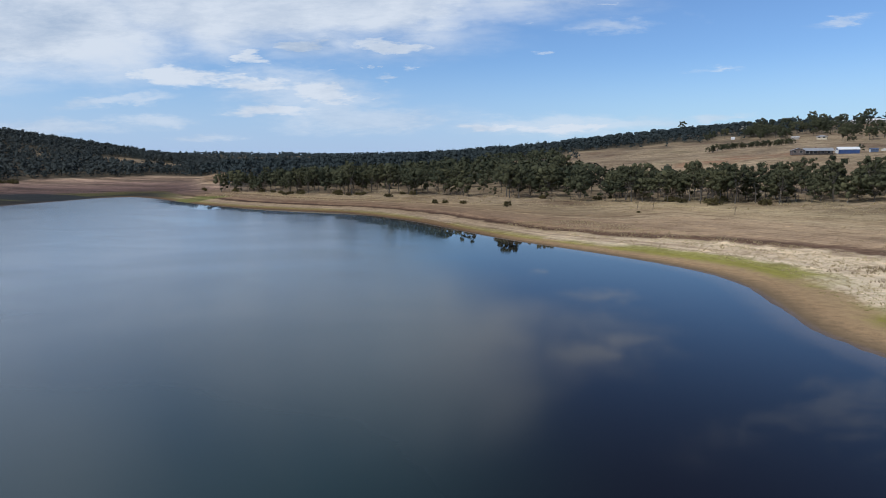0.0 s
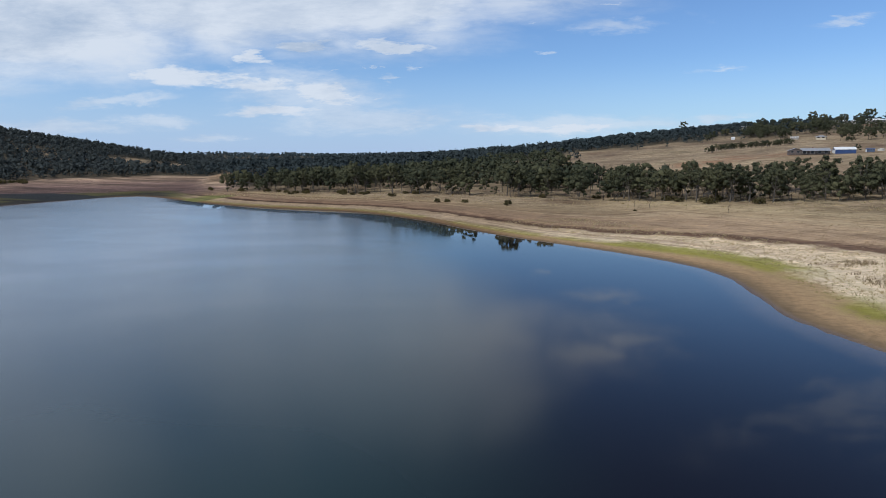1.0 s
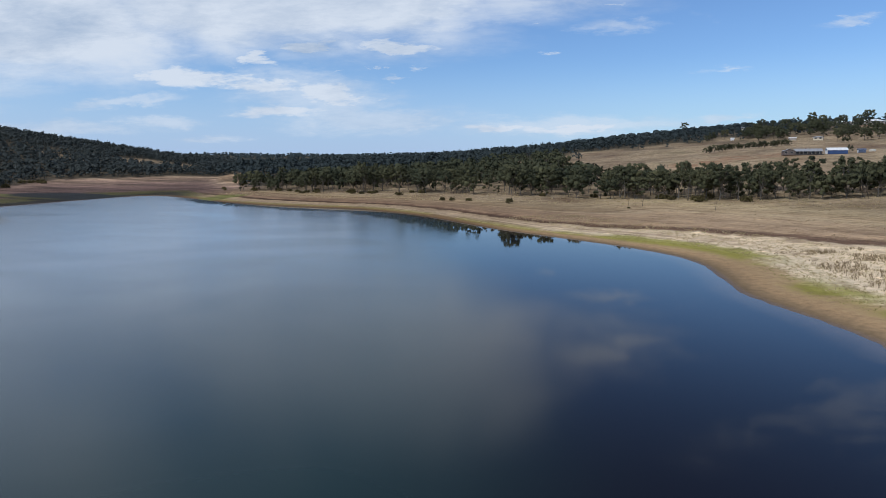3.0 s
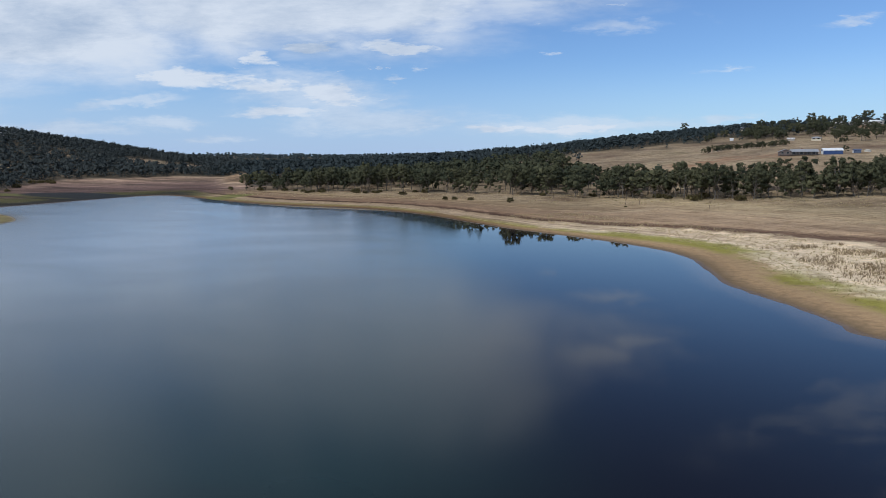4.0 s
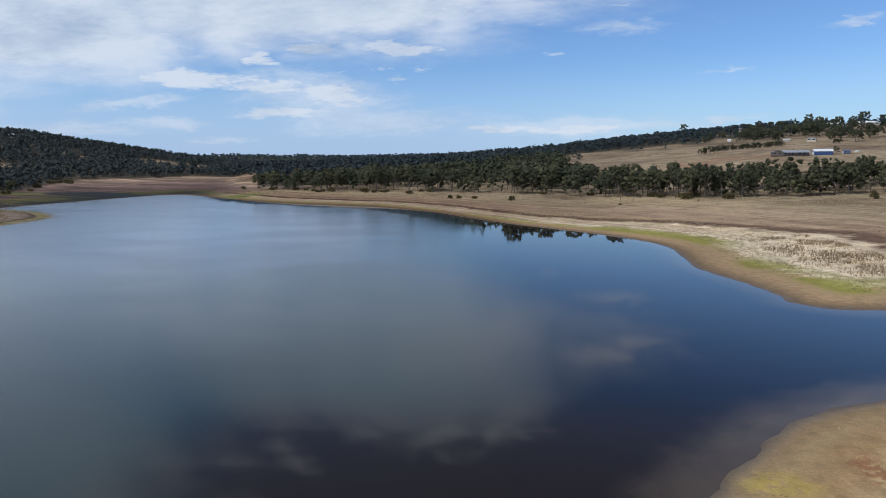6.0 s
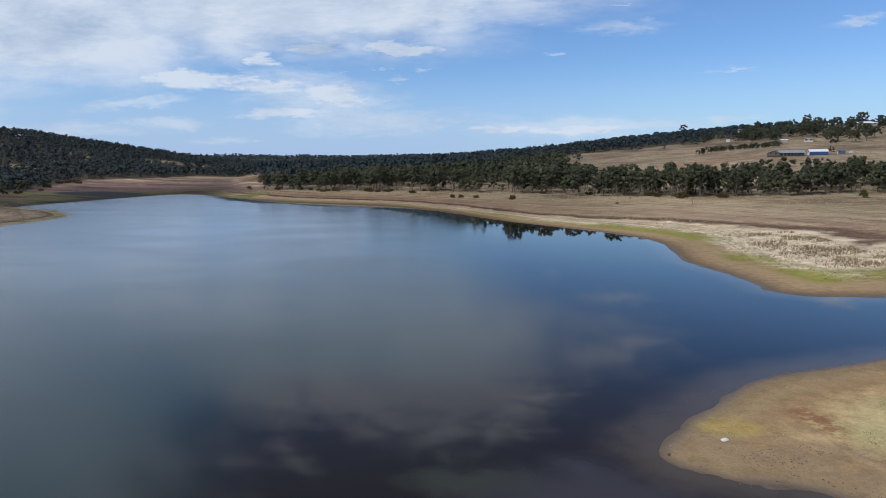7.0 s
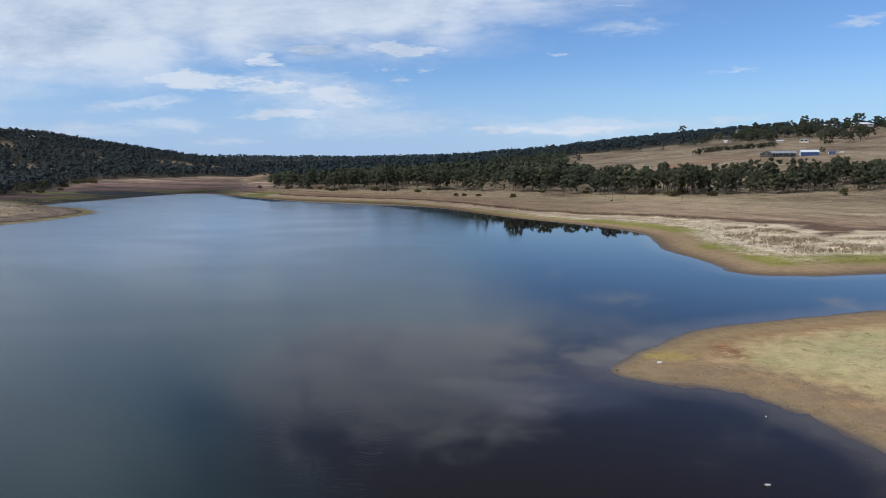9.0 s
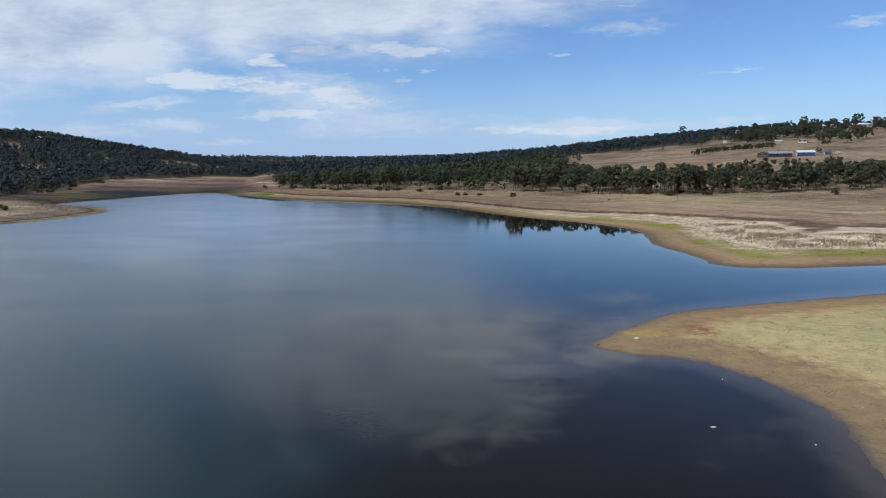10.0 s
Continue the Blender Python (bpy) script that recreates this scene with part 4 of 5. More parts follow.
# single bushes and shrubs on the open bank
for proto, x, y, s in ((green_bush, 19.3, 214.5, 1.1), (green_bush, -7.5, 239.0, 0.9), (dark_bush, -3.5, 240.0, 0.8), (dark_bush, 3.9, 235.0, 0.8),
                       (green_bush, -147.0, 352.0, 1.2), (dry_shrub, 85.0, 181.0, 1.1), (dry_shrub, 66.8, 201.0, 1.5), (dry_shrub, 62.5, 204.0, 1.3),
                       (dark_bush, -85.0, 302.0, 0.9), (dark_bush, -56.0, 292.0, 0.9), (dark_bush, -106.0, 330.0, 1.1), (green_bush, 151.0, 186.0, 1.2),
                       (dry_shrub, 120.0, 187.0, 0.6), (dark_bush, 92.0, 214.0, 1.5), (dark_bush, 107.0, 207.0, 1.3), (dark_bush, 59.6, 192.4, 0.35)):
    settle(proto, x, y, gen.uniform(0, 360), s, 0.05)
# row of trees beside the farm drive, and loose trees over the paddock and ridge
row_trees = [gum_tree("windbreak_tree", 9.0, 7.0, 0.08, 9, 25, 1300, label="low dark-green tree in a windbreak row on the paddock"),
             gum_tree("windbreak_tree", 9.5, 6.0, 0.10, 9, 26, 1200, label="narrow dark-green tree in a windbreak row on the paddock")]
for p in row_trees:
    tagged(p, group="windbreak row by the farm")
for i in range(58):
    t = i / 57
    x = 190 + 100 * t + gen.uniform(-1.5, 1.5)
    y = 462 + 72 * t + gen.uniform(-2.5, 2.5)
    size = gen.uniform(0.42, 0.68)
    if i < 2:
        row_trees[i].matrix_basis = pose(x, y, ground_at(x, y) - 0.1)
        row_trees[i].scale = (size, size, size)
    else:
        settle(gen.choice(row_trees), x, y, gen.uniform(0, 360), size, 0.1)
slope = []
# loose trees round the farm, over the slope and on the ridge
for _ in range(75):
    x, y = gen.uniform(300, 560), gen.uniform(560, 730)
    if not 0.44 < x / (y + 40) < 0.80 or waver(np.array(x), np.array(y), 70, 2.0) < -0.05 or y - 0.35 * (x - 115) < 530 or (x - 338) ** 2 + (y - 550) ** 2 < 900:
        continue
    slope.append((gen.choice(gums), x, y, gen.uniform(0, 360), gen.uniform(0.55, 1.25)))
for _ in range(52):
    x, y = gen.uniform(380, 660), gen.uniform(690, 850)
    if not 0.40 < x / (y + 40) < 0.82 or any(abs(x - a) < 20 and abs(y - b) < 12 for a, b in ((508, 772), (480, 788), (556, 768))):
        continue
    slope.append((gen.choice(gums), x, y, gen.uniform(0, 360), gen.uniform(0.7, 1.3)))
for k, x, y, s in ((2, 296, 815, 1.35), (2, 455, 800, 1.45), (0, 522, 792, 1.5), (1, 470, 800, 1.25), (6, 343, 575, 0.85), (0, 334, 538, 1.0),
                   (3, 352, 560, 1.05), (1, 358, 566, 1.15), (0, 362, 545, 1.0), (3, 370, 552, 1.1), (1, 382, 556, 1.0), (2, 380, 663, 1.2),
                   (0, 354, 647, 1.1), (5, 322, 612, 0.7), (3, 315, 643, 0.9), (1, 272, 659, 0.95), (3, 266, 655, 0.8), (0, 291, 672, 0.9),
                   (3, 322, 677, 1.1), (1, 399, 584, 1.15), (3, 410, 590, 1.2), (5, 249, 380, 0.5), (3, 330, 522, 0.5), (3, 337, 527, 0.45),
                   (0, 330, 660, 1.0), (3, 342, 668, 1.1), (1, 368, 655, 1.0), (0, 395, 655, 1.1), (3, 405, 648, 1.0)):
    settle(gums[k], x, y, gen.uniform(0, 360), s, 0.1)
for _ in range(34):
    x = gen.uniform(285, 400)
    y = 545 + 0.35 * (x - 115) + gen.uniform(-14, 55)
    if not 0.40 < x / (y + 40) < 0.62 or waver(np.array(x), np.array(y), 40, 0.7) < -0.2:
        continue
    slope.append((gen.choice([gums[0], gums[1], gums[3], gums[4]]), x, y, gen.uniform(0, 360), gen.uniform(0.7, 1.15)))
for _ in range(34):
    y = gen.uniform(540, 690)
    x = (y + 76) * gen.uniform(0.56, 0.76)
    if waver(np.array(x), np.array(y), 55, 0.3) < -0.15 or (x - 341) ** 2 + (y - 580) ** 2 < 500:
        continue
    slope.append((gen.choice([gums[0], gums[1], gums[3], gums[5]]), x, y, gen.uniform(0, 360), gen.uniform(0.7, 1.2)))
joined_trees("slope_trees", "scattered olive-green gums over the farm slope and ridge", slope)
# trees and bushes of the western bank
for _ in range(36):
    x, y = gen.uniform(-345, -246), gen.uniform(235, 370)
    if y < 235 + (-246 - x) * 0.25 + 14 or y > 300 + (-246 - x) * 0.62 or x > -262 - 0.36 * (y - 290):
        continue
    settle(gen.choice([gums[0], gums[1], gums[3], gums[5]]), x, y, gen.uniform(0, 360), gen.uniform(0.5, 0.85), 0.1)
for proto, x, y, s in ((green_bush, -176, 146, 0.9), (green_bush, -181, 149, 1.1), (green_bush, -188, 156, 1.0), (dark_bush, -270, 272, 1.2),
                       (dark_bush, -262, 292, 1.3), (dry_shrub, -254, 262, 1.2), (dark_bush, -311, 401, 1.5), (dark_bush, -309, 407, 1.3),
                       (dark_bush, -305, 411, 1.6), (dark_bush, -301, 408, 1.3), (dark_bush, -295, 364, 1.6), (green_bush, -313, 388, 1.7), (dark_bush, -273, 326, 1.0)):
    settle(proto, x, y, gen.uniform(0, 360), s, 0.05)


# far woods, past counting
protos_far, protos_light = [], []
for k in range(14):
    gk = np.random.default_rng(100 + k)
    n = (5 if k % 2 else 4) if k < 7 else 2
    turn = 2.39996 * np.arange(n) + gk.uniform(-0.6, 0.6, n)
    out = np.linspace(0.4, 3.0, n) * gk.uniform(0.7, 1.2, n)
    c = np.stack([np.cos(turn) * out, np.sin(turn) * out, 8.6 - 0.55 * out ** 1.7 + gk.uniform(-0.9, 0.7, n)], 1)
    c[-1, 2] = 3.2
    if k >= 7:
        c[:, 2] *= 0.72
    v, f, nrm = puffs_of_leaves(c, gk.uniform(1.7, 2.6, n) if k < 7 else gk.uniform(2.6, 3.6, n), 11 if k < 7 else 1, 1.2 if k < 7 else 1.8, gk, 0.75, 0.78 if k < 7 else 1.0, 0.36)
    domed = (v - (0, 0, 4.0)) / (4.0, 4.0, 5.0)
    nrm = nrm * 0.38 + domed * 0.2 + (-0.12, -0.1, 0.5)
    nrm /= np.linalg.norm(nrm, axis=1, keepdims=True) + 1e-6
    bm = bmesh.new()
    limb(bm, [(0, 0, -1), (0.2, 0, 6)], 0.22, 0.12, 3)
    tv = np.array([tuple(p.co) for p in bm.verts])
    tf = []
    bm.verts.index_update()
    for face in bm.faces:
        ids = [p.index for p in face.verts]
        tf += [ids[:3]] + ([[ids[0], ids[2], ids[3]]] if len(ids) == 4 else [])
    bm.free()
    nv = np.concatenate([nrm, np.tile((0, -0.8, 0.6), (len(tv), 1))])
    (protos_far if k < 7 else protos_light).append((np.concatenate([v, tv]), np.concatenate([f, np.array(tf) + len(v)]), nv))


def woodland(name, label, pts, sizes, seed, mat=LEAF_FAR_HAZE, kinds=protos_far):
    """One mesh of many small trees."""
    gk = np.random.default_rng(seed)
    vs, fs, ns, base = [], [], [], 0
    z = height(pts[:, 0], pts[:, 1])
    for (x, y), zz, s in zip(pts, z, sizes):
        v, f, nn = kinds[gk.integers(len(kinds))]
        a = gk.uniform(0, 6.2832)
        m = np.array([[math.cos(a), -math.sin(a), 0], [math.sin(a), math.cos(a), 0], [0, 0, 1]])
        w = gk.uniform(0.85, 1.25)
        vs.append((v * (w, w, 1)) @ m.T * s + (x, y, zz))
        ns.append(nn @ m.T)
        fs.append(f + base)
        base += len(v)
    ob = new(name, soft_mesh(name, np.concatenate(vs), np.concatenate(fs), np.concatenate(ns), mat))
    return tagged(ob, label, "woodland", kind="stuff")


def scatter(x0, x1, y0, y1, pitch, seed, keep):
    gk = np.random.default_rng(seed)
    gx, gy = np.meshgrid(np.arange(x0, x1, pitch), np.arange(y0, y1, pitch))
    p = np.stack([gx.ravel(), gy.ravel()], 1) + gk.uniform(-0.48, 0.48, (gx.size, 2)) * pitch
    w = wood(p[:, 0], p[:, 1])
    bearing = p[:, 0] / (p[:, 1] + 90)
    # no trees on the far side of the crests, which the lake never sees
    way = p - (0, -40)
    nearer = p - 70 * way / np.linalg.norm(way, axis=1, keepdims=True)
    seen = (height(p[:, 0], p[:, 1], 300 + 0 * w) > height(nearer[:, 0], nearer[:, 1], 300 + 0 * w) - 1.5) | (p[:, 1] > 1100)
    ok = seen & (gk.random(len(p)) < w * keep) & (bearing > -0.95) & (bearing < 0.88) & (shore_distance(p[:, 0], p[:, 1]) > 14)
    return p[ok], 0.5 + 0.75 * gk.random(ok.sum()) ** 1.3


p, s = scatter(-900, -225, 150, 900, 6.8, 41, 0.97)
woodland("hillside_wood", "dark green gum woodland covering the hillside", p, s * 0.80, 51, LEAF_HILL_HAZE)
gk = np.random.default_rng(44)
p = np.column_stack([gk.uniform(-136, 100, 900), gk.uniform(250, 400, 900)])
p = p[(p[:, 1] > belt_front(p[:, 0]) + 46) & (p[:, 1] < belt_back(p[:, 0]) + 10)]
woodland("belt_wood", "olive-green gums filling the back of the lakeside belt", p, gk.uniform(0.5, 1.15, len(p)), 54, LEAF)
p, s = scatter(-225, 1000, 360, 1150, 9.4, 42, 0.98)
olive = (p[:, 1] < np.interp(p[:, 0], [-150, 0, 60], [405, 440, 590])) & (p[:, 0] > -0.30 * (p[:, 1] + 60)) & (p[:, 0] < 0.17 * p[:, 1] + 10)
back = ~olive & (p[:, 1] > 800)
woodland("plain_wood", "olive-green gum woodland on the plain behind the lakeside belt", p[olive], s[olive] * 0.82, 55, LEAF)
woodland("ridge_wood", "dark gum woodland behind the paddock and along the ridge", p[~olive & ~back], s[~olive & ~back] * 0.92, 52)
woodland("crest_wood", "dark gum woodland along the far crest", p[back], s[back] * 1.1, 56, LEAF_FAR_HAZE, protos_light)
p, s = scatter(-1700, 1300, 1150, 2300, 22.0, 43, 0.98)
woodland("distant_wood", "distant forest on low hills, tinted blue-green for haze", p, s * 1.15, 53, LEAF_FAR_HAZE, protos_light)

# hide the makings: the first of each kind takes a place of its own in the belt
for proto, (x, y) in zip(protos, ((-128, 352), (-108, 340), (-84, 322), (33, 256), (70, 246), (118, 222), (205, 214), (140, 208),
                                  (96, 224), (40, 238), (215, 198), (-30, 276))):
    proto.matrix_basis = pose(x, y, ground_at(x, y) - 0.1)

# ---- farm buildings ----
TIN_GREY = plain("grey_sheet_roof", (0.40, 0.40, 0.41), 0.45, 0.2, 0.6, 0.3)
TIN_WHITE = plain("white_sheet_roof", (0.72, 0.73, 0.74), 0.45, 0.12, 0.6)
TIN_BLUE = plain("blue_sheet_wall", (0.030, 0.065, 0.185), 0.5, 0.18, 0.8)
TIN_DULL = plain("dull_blue_sheet", (0.085, 0.115, 0.19), 0.5, 0.2, 0.8)
WEATHERBOARD = plain("pale_painted_wall", (0.33, 0.30, 0.27), 0.7, 0.15, 1.0)
BROWN_BOARD = plain("brown_stained_boards", (0.12, 0.095, 0.085), 0.75, 0.2, 1.0)
CREAM = plain("cream_wall", (0.62, 0.55, 0.42), 0.7, 0.15, 1.0)
DARK_TRIM = plain("dark_timber", (0.06, 0.05, 0.045), 0.6, 0.2, 2.0)
RED_TIN = plain("red_sheet_roof", (0.36, 0.055, 0.04), 0.5, 0.2, 0.6)
BRICK = plain("brown_brick", (0.20, 0.10, 0.07), 0.85, 0.25, 2.0)
CONCRETE = plain("pale_concrete", (0.55, 0.53, 0.48), 0.8, 0.2, 1.0)
GLASS, g = material("window_glass")
finish(g, (0.02, 0.025, 0.03, 1.0), 0.08)


def block(bm, x0, x1, y0, y1, z0, z1):
    m = Matrix.LocRotScale(((x0 + x1) / 2, (y0 + y1) / 2, (z0 + z1) / 2), None, (x1 - x0, y1 - y0, z1 - z0))
    bmesh.ops.create_cube(bm, size=1.0, matrix=m)


def box_part(name, x0, x1, y0, y1, z0, z1, mat, parent, label=""):
    bm = bmesh.new()
    block(bm, x0, x1, y0, y1, z0, z1)
    return part(name, bm, mat, parent, label)


def prism(bm, ring0, ring1):
    """A solid between two matching outlines."""
    a, b = [bm.verts.new(p) for p in ring0], [bm.verts.new(p) for p in ring1]
    n = len(a)
    bm.faces.new(a[::-1])
    bm.faces.new(b)
    for k in range(n):
        bm.faces.new((a[k], a[(k + 1) % n], b[(k + 1) % n], b[k]))
    bmesh.ops.recalc_face_normals(bm, faces=bm.faces)


def gable_roof(name, x0, x1, y0, y1, z, rise, mat, parent, over=0.45, thick=0.12, along="x", label=""):
    """Two roof sheets with thickness that meet at a ridge, and its cap."""
    bm = bmesh.new()
    if along == "x":
        ends, a, b = (x0 - over, x1 + over), y0 - over, y1 + over
        at = lambda e, s, h: (e, s, h)
    else:
        ends, a, b = (y0 - over, y1 + over), x0 - over, x1 + over
        at = lambda e, s, h: (s, e, h)
    mid = (a + b) / 2
    drop = rise * over / ((b - a) / 2 - over)
    for edge in (a, b):
        ring = [(edge, z - drop), (mid, z + rise), (mid, z + rise + thick), (edge, z - drop + thick)]
        prism(bm, [at(ends[0], s, h) for s, h in ring], [at(ends[1], s, h) for s, h in ring])
    ring = [(mid - 0.25, z + rise + thick - 0.05), (mid + 0.25, z + rise + thick - 0.05), (mid, z + rise + thick + 0.10)]
    prism(bm, [at(ends[0], s, h) for s, h in ring], [at(ends[1], s, h) for s, h in ring])
    return part(name, bm, mat, parent, label)


def gable_walls(name, x0, x1, y0, y1, z, rise, mat, parent, along="x", label=""):
    bm = bmesh.new()
    if along == "x":
        outline = lambda e: [(e, y0, -0.6), (e, y1, -0.6), (e, y1, z), (e, (y0 + y1) / 2, z + rise), (e, y0, z)]
        prism(bm, outline(x0), outline(x1))
    else:
        outline = lambda e: [(x0, e, -0.6), (x1, e, -0.6), (x1, e, z), ((x0 + x1) / 2, e, z + rise), (x0, e, z)]
        prism(bm, outline(y0), outline(y1))
    return part(name, bm, mat, parent, label)


def window(x, z, wide, high, y, parent, face=-1):
    """A framed pane standing a little proud of a front wall."""
    frame_bm = bmesh.new()
    t = 0.09
    for a, b, c, d in ((x - wide / 2 - t, x + wide / 2 + t, z + high, z + high + t), (x - wide / 2 - t, x + wide / 2 + t, z - t, z),
                       (x - wide / 2 - t, x - wide / 2, z, z + high), (x + wide / 2, x + wide / 2 + t, z, z + high)):
        block(frame_bm, a, b, y + face * 0.08 - 0.04, y + face * 0.08 + 0.04, c, d)
    w = part("window", frame_bm, WEATHERBOARD, parent)
    pane = bmesh.new()
    block(pane, x - wide / 2, x + wide / 2, y + face * 0.05 - 0.02, y + face * 0.05 + 0.02, z, z + high)
    part("pane", pane, GLASS, w)


def stand(thing, x, y, turn, lift=0.0):
    thing.matrix_basis = pose(x, y, ground_at(x, y) + lift, 0, 0, turn)


def farmhouse():
    """A long low house: gabled wing, long wing under one ridge, verandah with posts."""
    h = new("farmhouse")
    gable_walls("wing_wall", -11.6, -4.6, -5.2, 4.2, 2.7, 1.5, BROWN_BOARD, h, "y")
    gable_roof("wing_roof", -11.6, -4.6, -5.2, 4.2, 2.7, 1.5, TIN_GREY, h, along="y", label="pale grey sheet-metal gable roof")
    gable_walls("wall", -4.6, 11.6, -3.2, 4.2, 2.7, 1.5, BROWN_BOARD, h)
    gable_roof("roof", -4.4, 11.6, -3.2, 4.2, 2.72, 1.5, TIN_GREY, h, label="weathered grey corrugated roof")
    bm = bmesh.new()
    prism(bm, [(-4.4, -3.6, 2.55), (-4.4, -6.0, 2.15), (-4.4, -6.0, 2.25), (-4.4, -3.6, 2.65)],
          [(12.0, -3.6, 2.55), (12.0, -6.0, 2.15), (12.0, -6.0, 2.25), (12.0, -3.6, 2.65)])
    part("verandah_roof", bm, TIN_GREY, h)
    box_part("verandah_floor", -4.4, 12.0, -6.0, -3.2, -0.5, 0.12, DARK_TRIM, h)
    for k in range(8):
        x = -4.2 + k * 2.28
        box_part("post", x - 0.07, x + 0.07, -5.95, -5.81, 0.12, 2.2, WEATHERBOARD, h)
    for x in (-10.0, -6.6):
        window(x, 0.9, 1.6, 1.3, -5.2, h)
    for x in (-2.8, 1.6, 5.6, 9.6):
        window(x, 0.5, 2.0, 1.7, -3.2, h)
    for x in (-0.6, 7.6):
        box_part("door", x - 0.45, x + 0.45, -3.27, -3.19, 0.12, 2.15, DARK_TRIM, h, "dark timber door")
    box_part("chimney", 2.0, 2.9, 0.8, 1.6, 3.2, 5.1, BRICK, h, "brick chimney")
    return tagged(h, "long low farmhouse with grey sheet roof and shaded verandah", "house")


def farm_shed(name, long, deep, tall, rise, wall_mat, roof_mat, label, doors=2):
    s = new(name)
    x, y = long / 2, deep / 2
    gable_walls("wall", -x, x, -y, y, tall, rise, wall_mat, s)
    gable_roof("roof", -x, x, -y, y, tall, rise, roof_mat, s, 0.35)
    box_part("end_wall", -x - 0.06, -x - 0.004, -y + 0.05, y - 0.05, -0.4, tall - 0.1, TIN_WHITE, s, "white sheet end wall")
    for k in range(doors):
        w = long / doors
        mid = -x + w * (k + 0.5)
        d = box_part("door", mid - w * 0.36, mid + w * 0.36, -y - 0.10, -y - 0.004, -0.2, tall * 0.86, wall_mat, s)
        box_part("rail", mid - w * 0.42, mid + w * 0.42, -y - 0.14, -y - 0.004, tall * 0.87, tall * 0.91, TIN_WHITE, d)
    return tagged(s, label, "shed")


def hip_house(name, long, deep, tall, rise, wall_mat, roof_mat, label):
    h = new(name)
    x, y, o = long / 2, deep / 2, 0.7
    box_part("wall", -x, x, -y, y, -1.0, tall, wall_mat, h)
    bm = bmesh.new()
    low = [bm.verts.new(p) for p in ((-x - o, -y - o, tall), (x + o, -y - o, tall), (x + o, y + o, tall), (-x - o, y + o, tall))]
    lip = [bm.verts.new(v.co + Vector((0, 0, 0.18))) for v in low]
    r0, r1 = bm.verts.new((-x + y, 0, tall + rise)), bm.verts.new((x - y, 0, tall + rise))
    bm.faces.new(low[::-1])
    for k in range(4):
        bm.faces.new((low[k], low[(k + 1) % 4], lip[(k + 1) % 4], lip[k]))
    bm.faces.new((lip[0], lip[1], r1, r0))
    bm.faces.new((lip[2], lip[3], r0, r1))
    bm.faces.new((lip[1], lip[2], r1))
    bm.faces.new((lip[3], lip[0], r0))
    part("roof", bm, roof_mat, h)
    n = max(2, int(long / 5))
    for k in range(n):
        window(-x + long * (k + 0.5) / n, 0.8, 1.8, 1.3, -y, h)
    return tagged(h, label, "house")


home = farmhouse()
stand(home, 212.5, 368.5, -20.0, 0.3)
home.scale = (0.92, 0.92, 0.80)
stand(farm_shed("shed", 10.6, 8.0, 1.95, 1.35, TIN_BLUE, TIN_WHITE, "blue-walled farm shed with a white sheet roof", 3), 232.5, 366.5, -20.0, 0.25)
stand(farm_shed("small_shed", 3.9, 3.0, 1.6, 0.45, TIN_DULL, TIN_DULL, "small dull-blue garden shed with a shallow roof", 1), 247.5, 366.0, -20.0, 0.1)
stand(farm_shed("shed", 3.4, 3.2, 1.7, 0.5, TIN_WHITE, TIN_WHITE, "white shed at the edge of the trees", 1), 291.0, 652.0, -25.0, 0.3)
stand(farm_shed("shed", 6.4, 5.0, 1.6, 0.5, WEATHERBOARD, TIN_WHITE, "low pale shed on the dry slope", 2), 322.0, 590.0, -30.0, 0.3)
stand(hip_house("cottage", 8.0, 5.6, 1.9, 1.4, CREAM, TIN_GREY, "cream cottage with a grey sheet roof on the slope"), 341.0, 580.0, -32.0, 0.4)
stand(hip_house("hilltop_house", 36.0, 15.0, 2.6, 2.6, WEATHERBOARD, TIN_WHITE, "large hilltop house under a white hipped roof"), 508.0, 772.0, -32.0, 0.8)
stand(hip_house("hilltop_house", 21.0, 9.0, 2.6, 2.0, WEATHERBOARD, TIN_WHITE, "smaller pale-roofed house on the hilltop"), 480.0, 788.0, -32.0, 1.0)
stand(hip_house("red_roofed_house", 26.0, 13.0, 3.0, 3.2, BRICK, RED_TIN, "brick house with a red sheet roof on the ridge"), 556.0, 768.0, -35.0, 1.0)
stand(hip_house("cottage", 14.0, 8.0, 2.6, 1.8, CREAM, TIN_GREY, "small cottage between trees on the ridge"), 368.0, 795.0, -25.0, 2.0)
stand(hip_house("cottage", 9.0, 6.0, 2.6, 1.6, WEATHERBOARD, TIN_WHITE, "pale-roofed house on the wooded hillside"), -517.0, 640.0, 38.0, 3.0)

bm = bmesh.new()
bmesh.ops.create_cone(bm, cap_ends=True, segments=20, radius1=1.8, radius2=1.8, depth=1.2, matrix=Matrix.Translation((0, 0, 0.4)))
tank = new("water_tank")
part("wall", bm, CONCRETE, tank)
bm = bmesh.new()
bmesh.ops.create_cone(bm, cap_ends=True, segments=20, radius1=1.95, radius2=0.3, depth=0.4, matrix=Matrix.Translation((0, 0, 1.2)))
part("lid", bm, CONCRETE, tank)
tagged(tank, "low round pale concrete water tank", "water tank")
stand(tank, 258.0, 372.0, 0)

# ---- reeds, tufts, clods ----


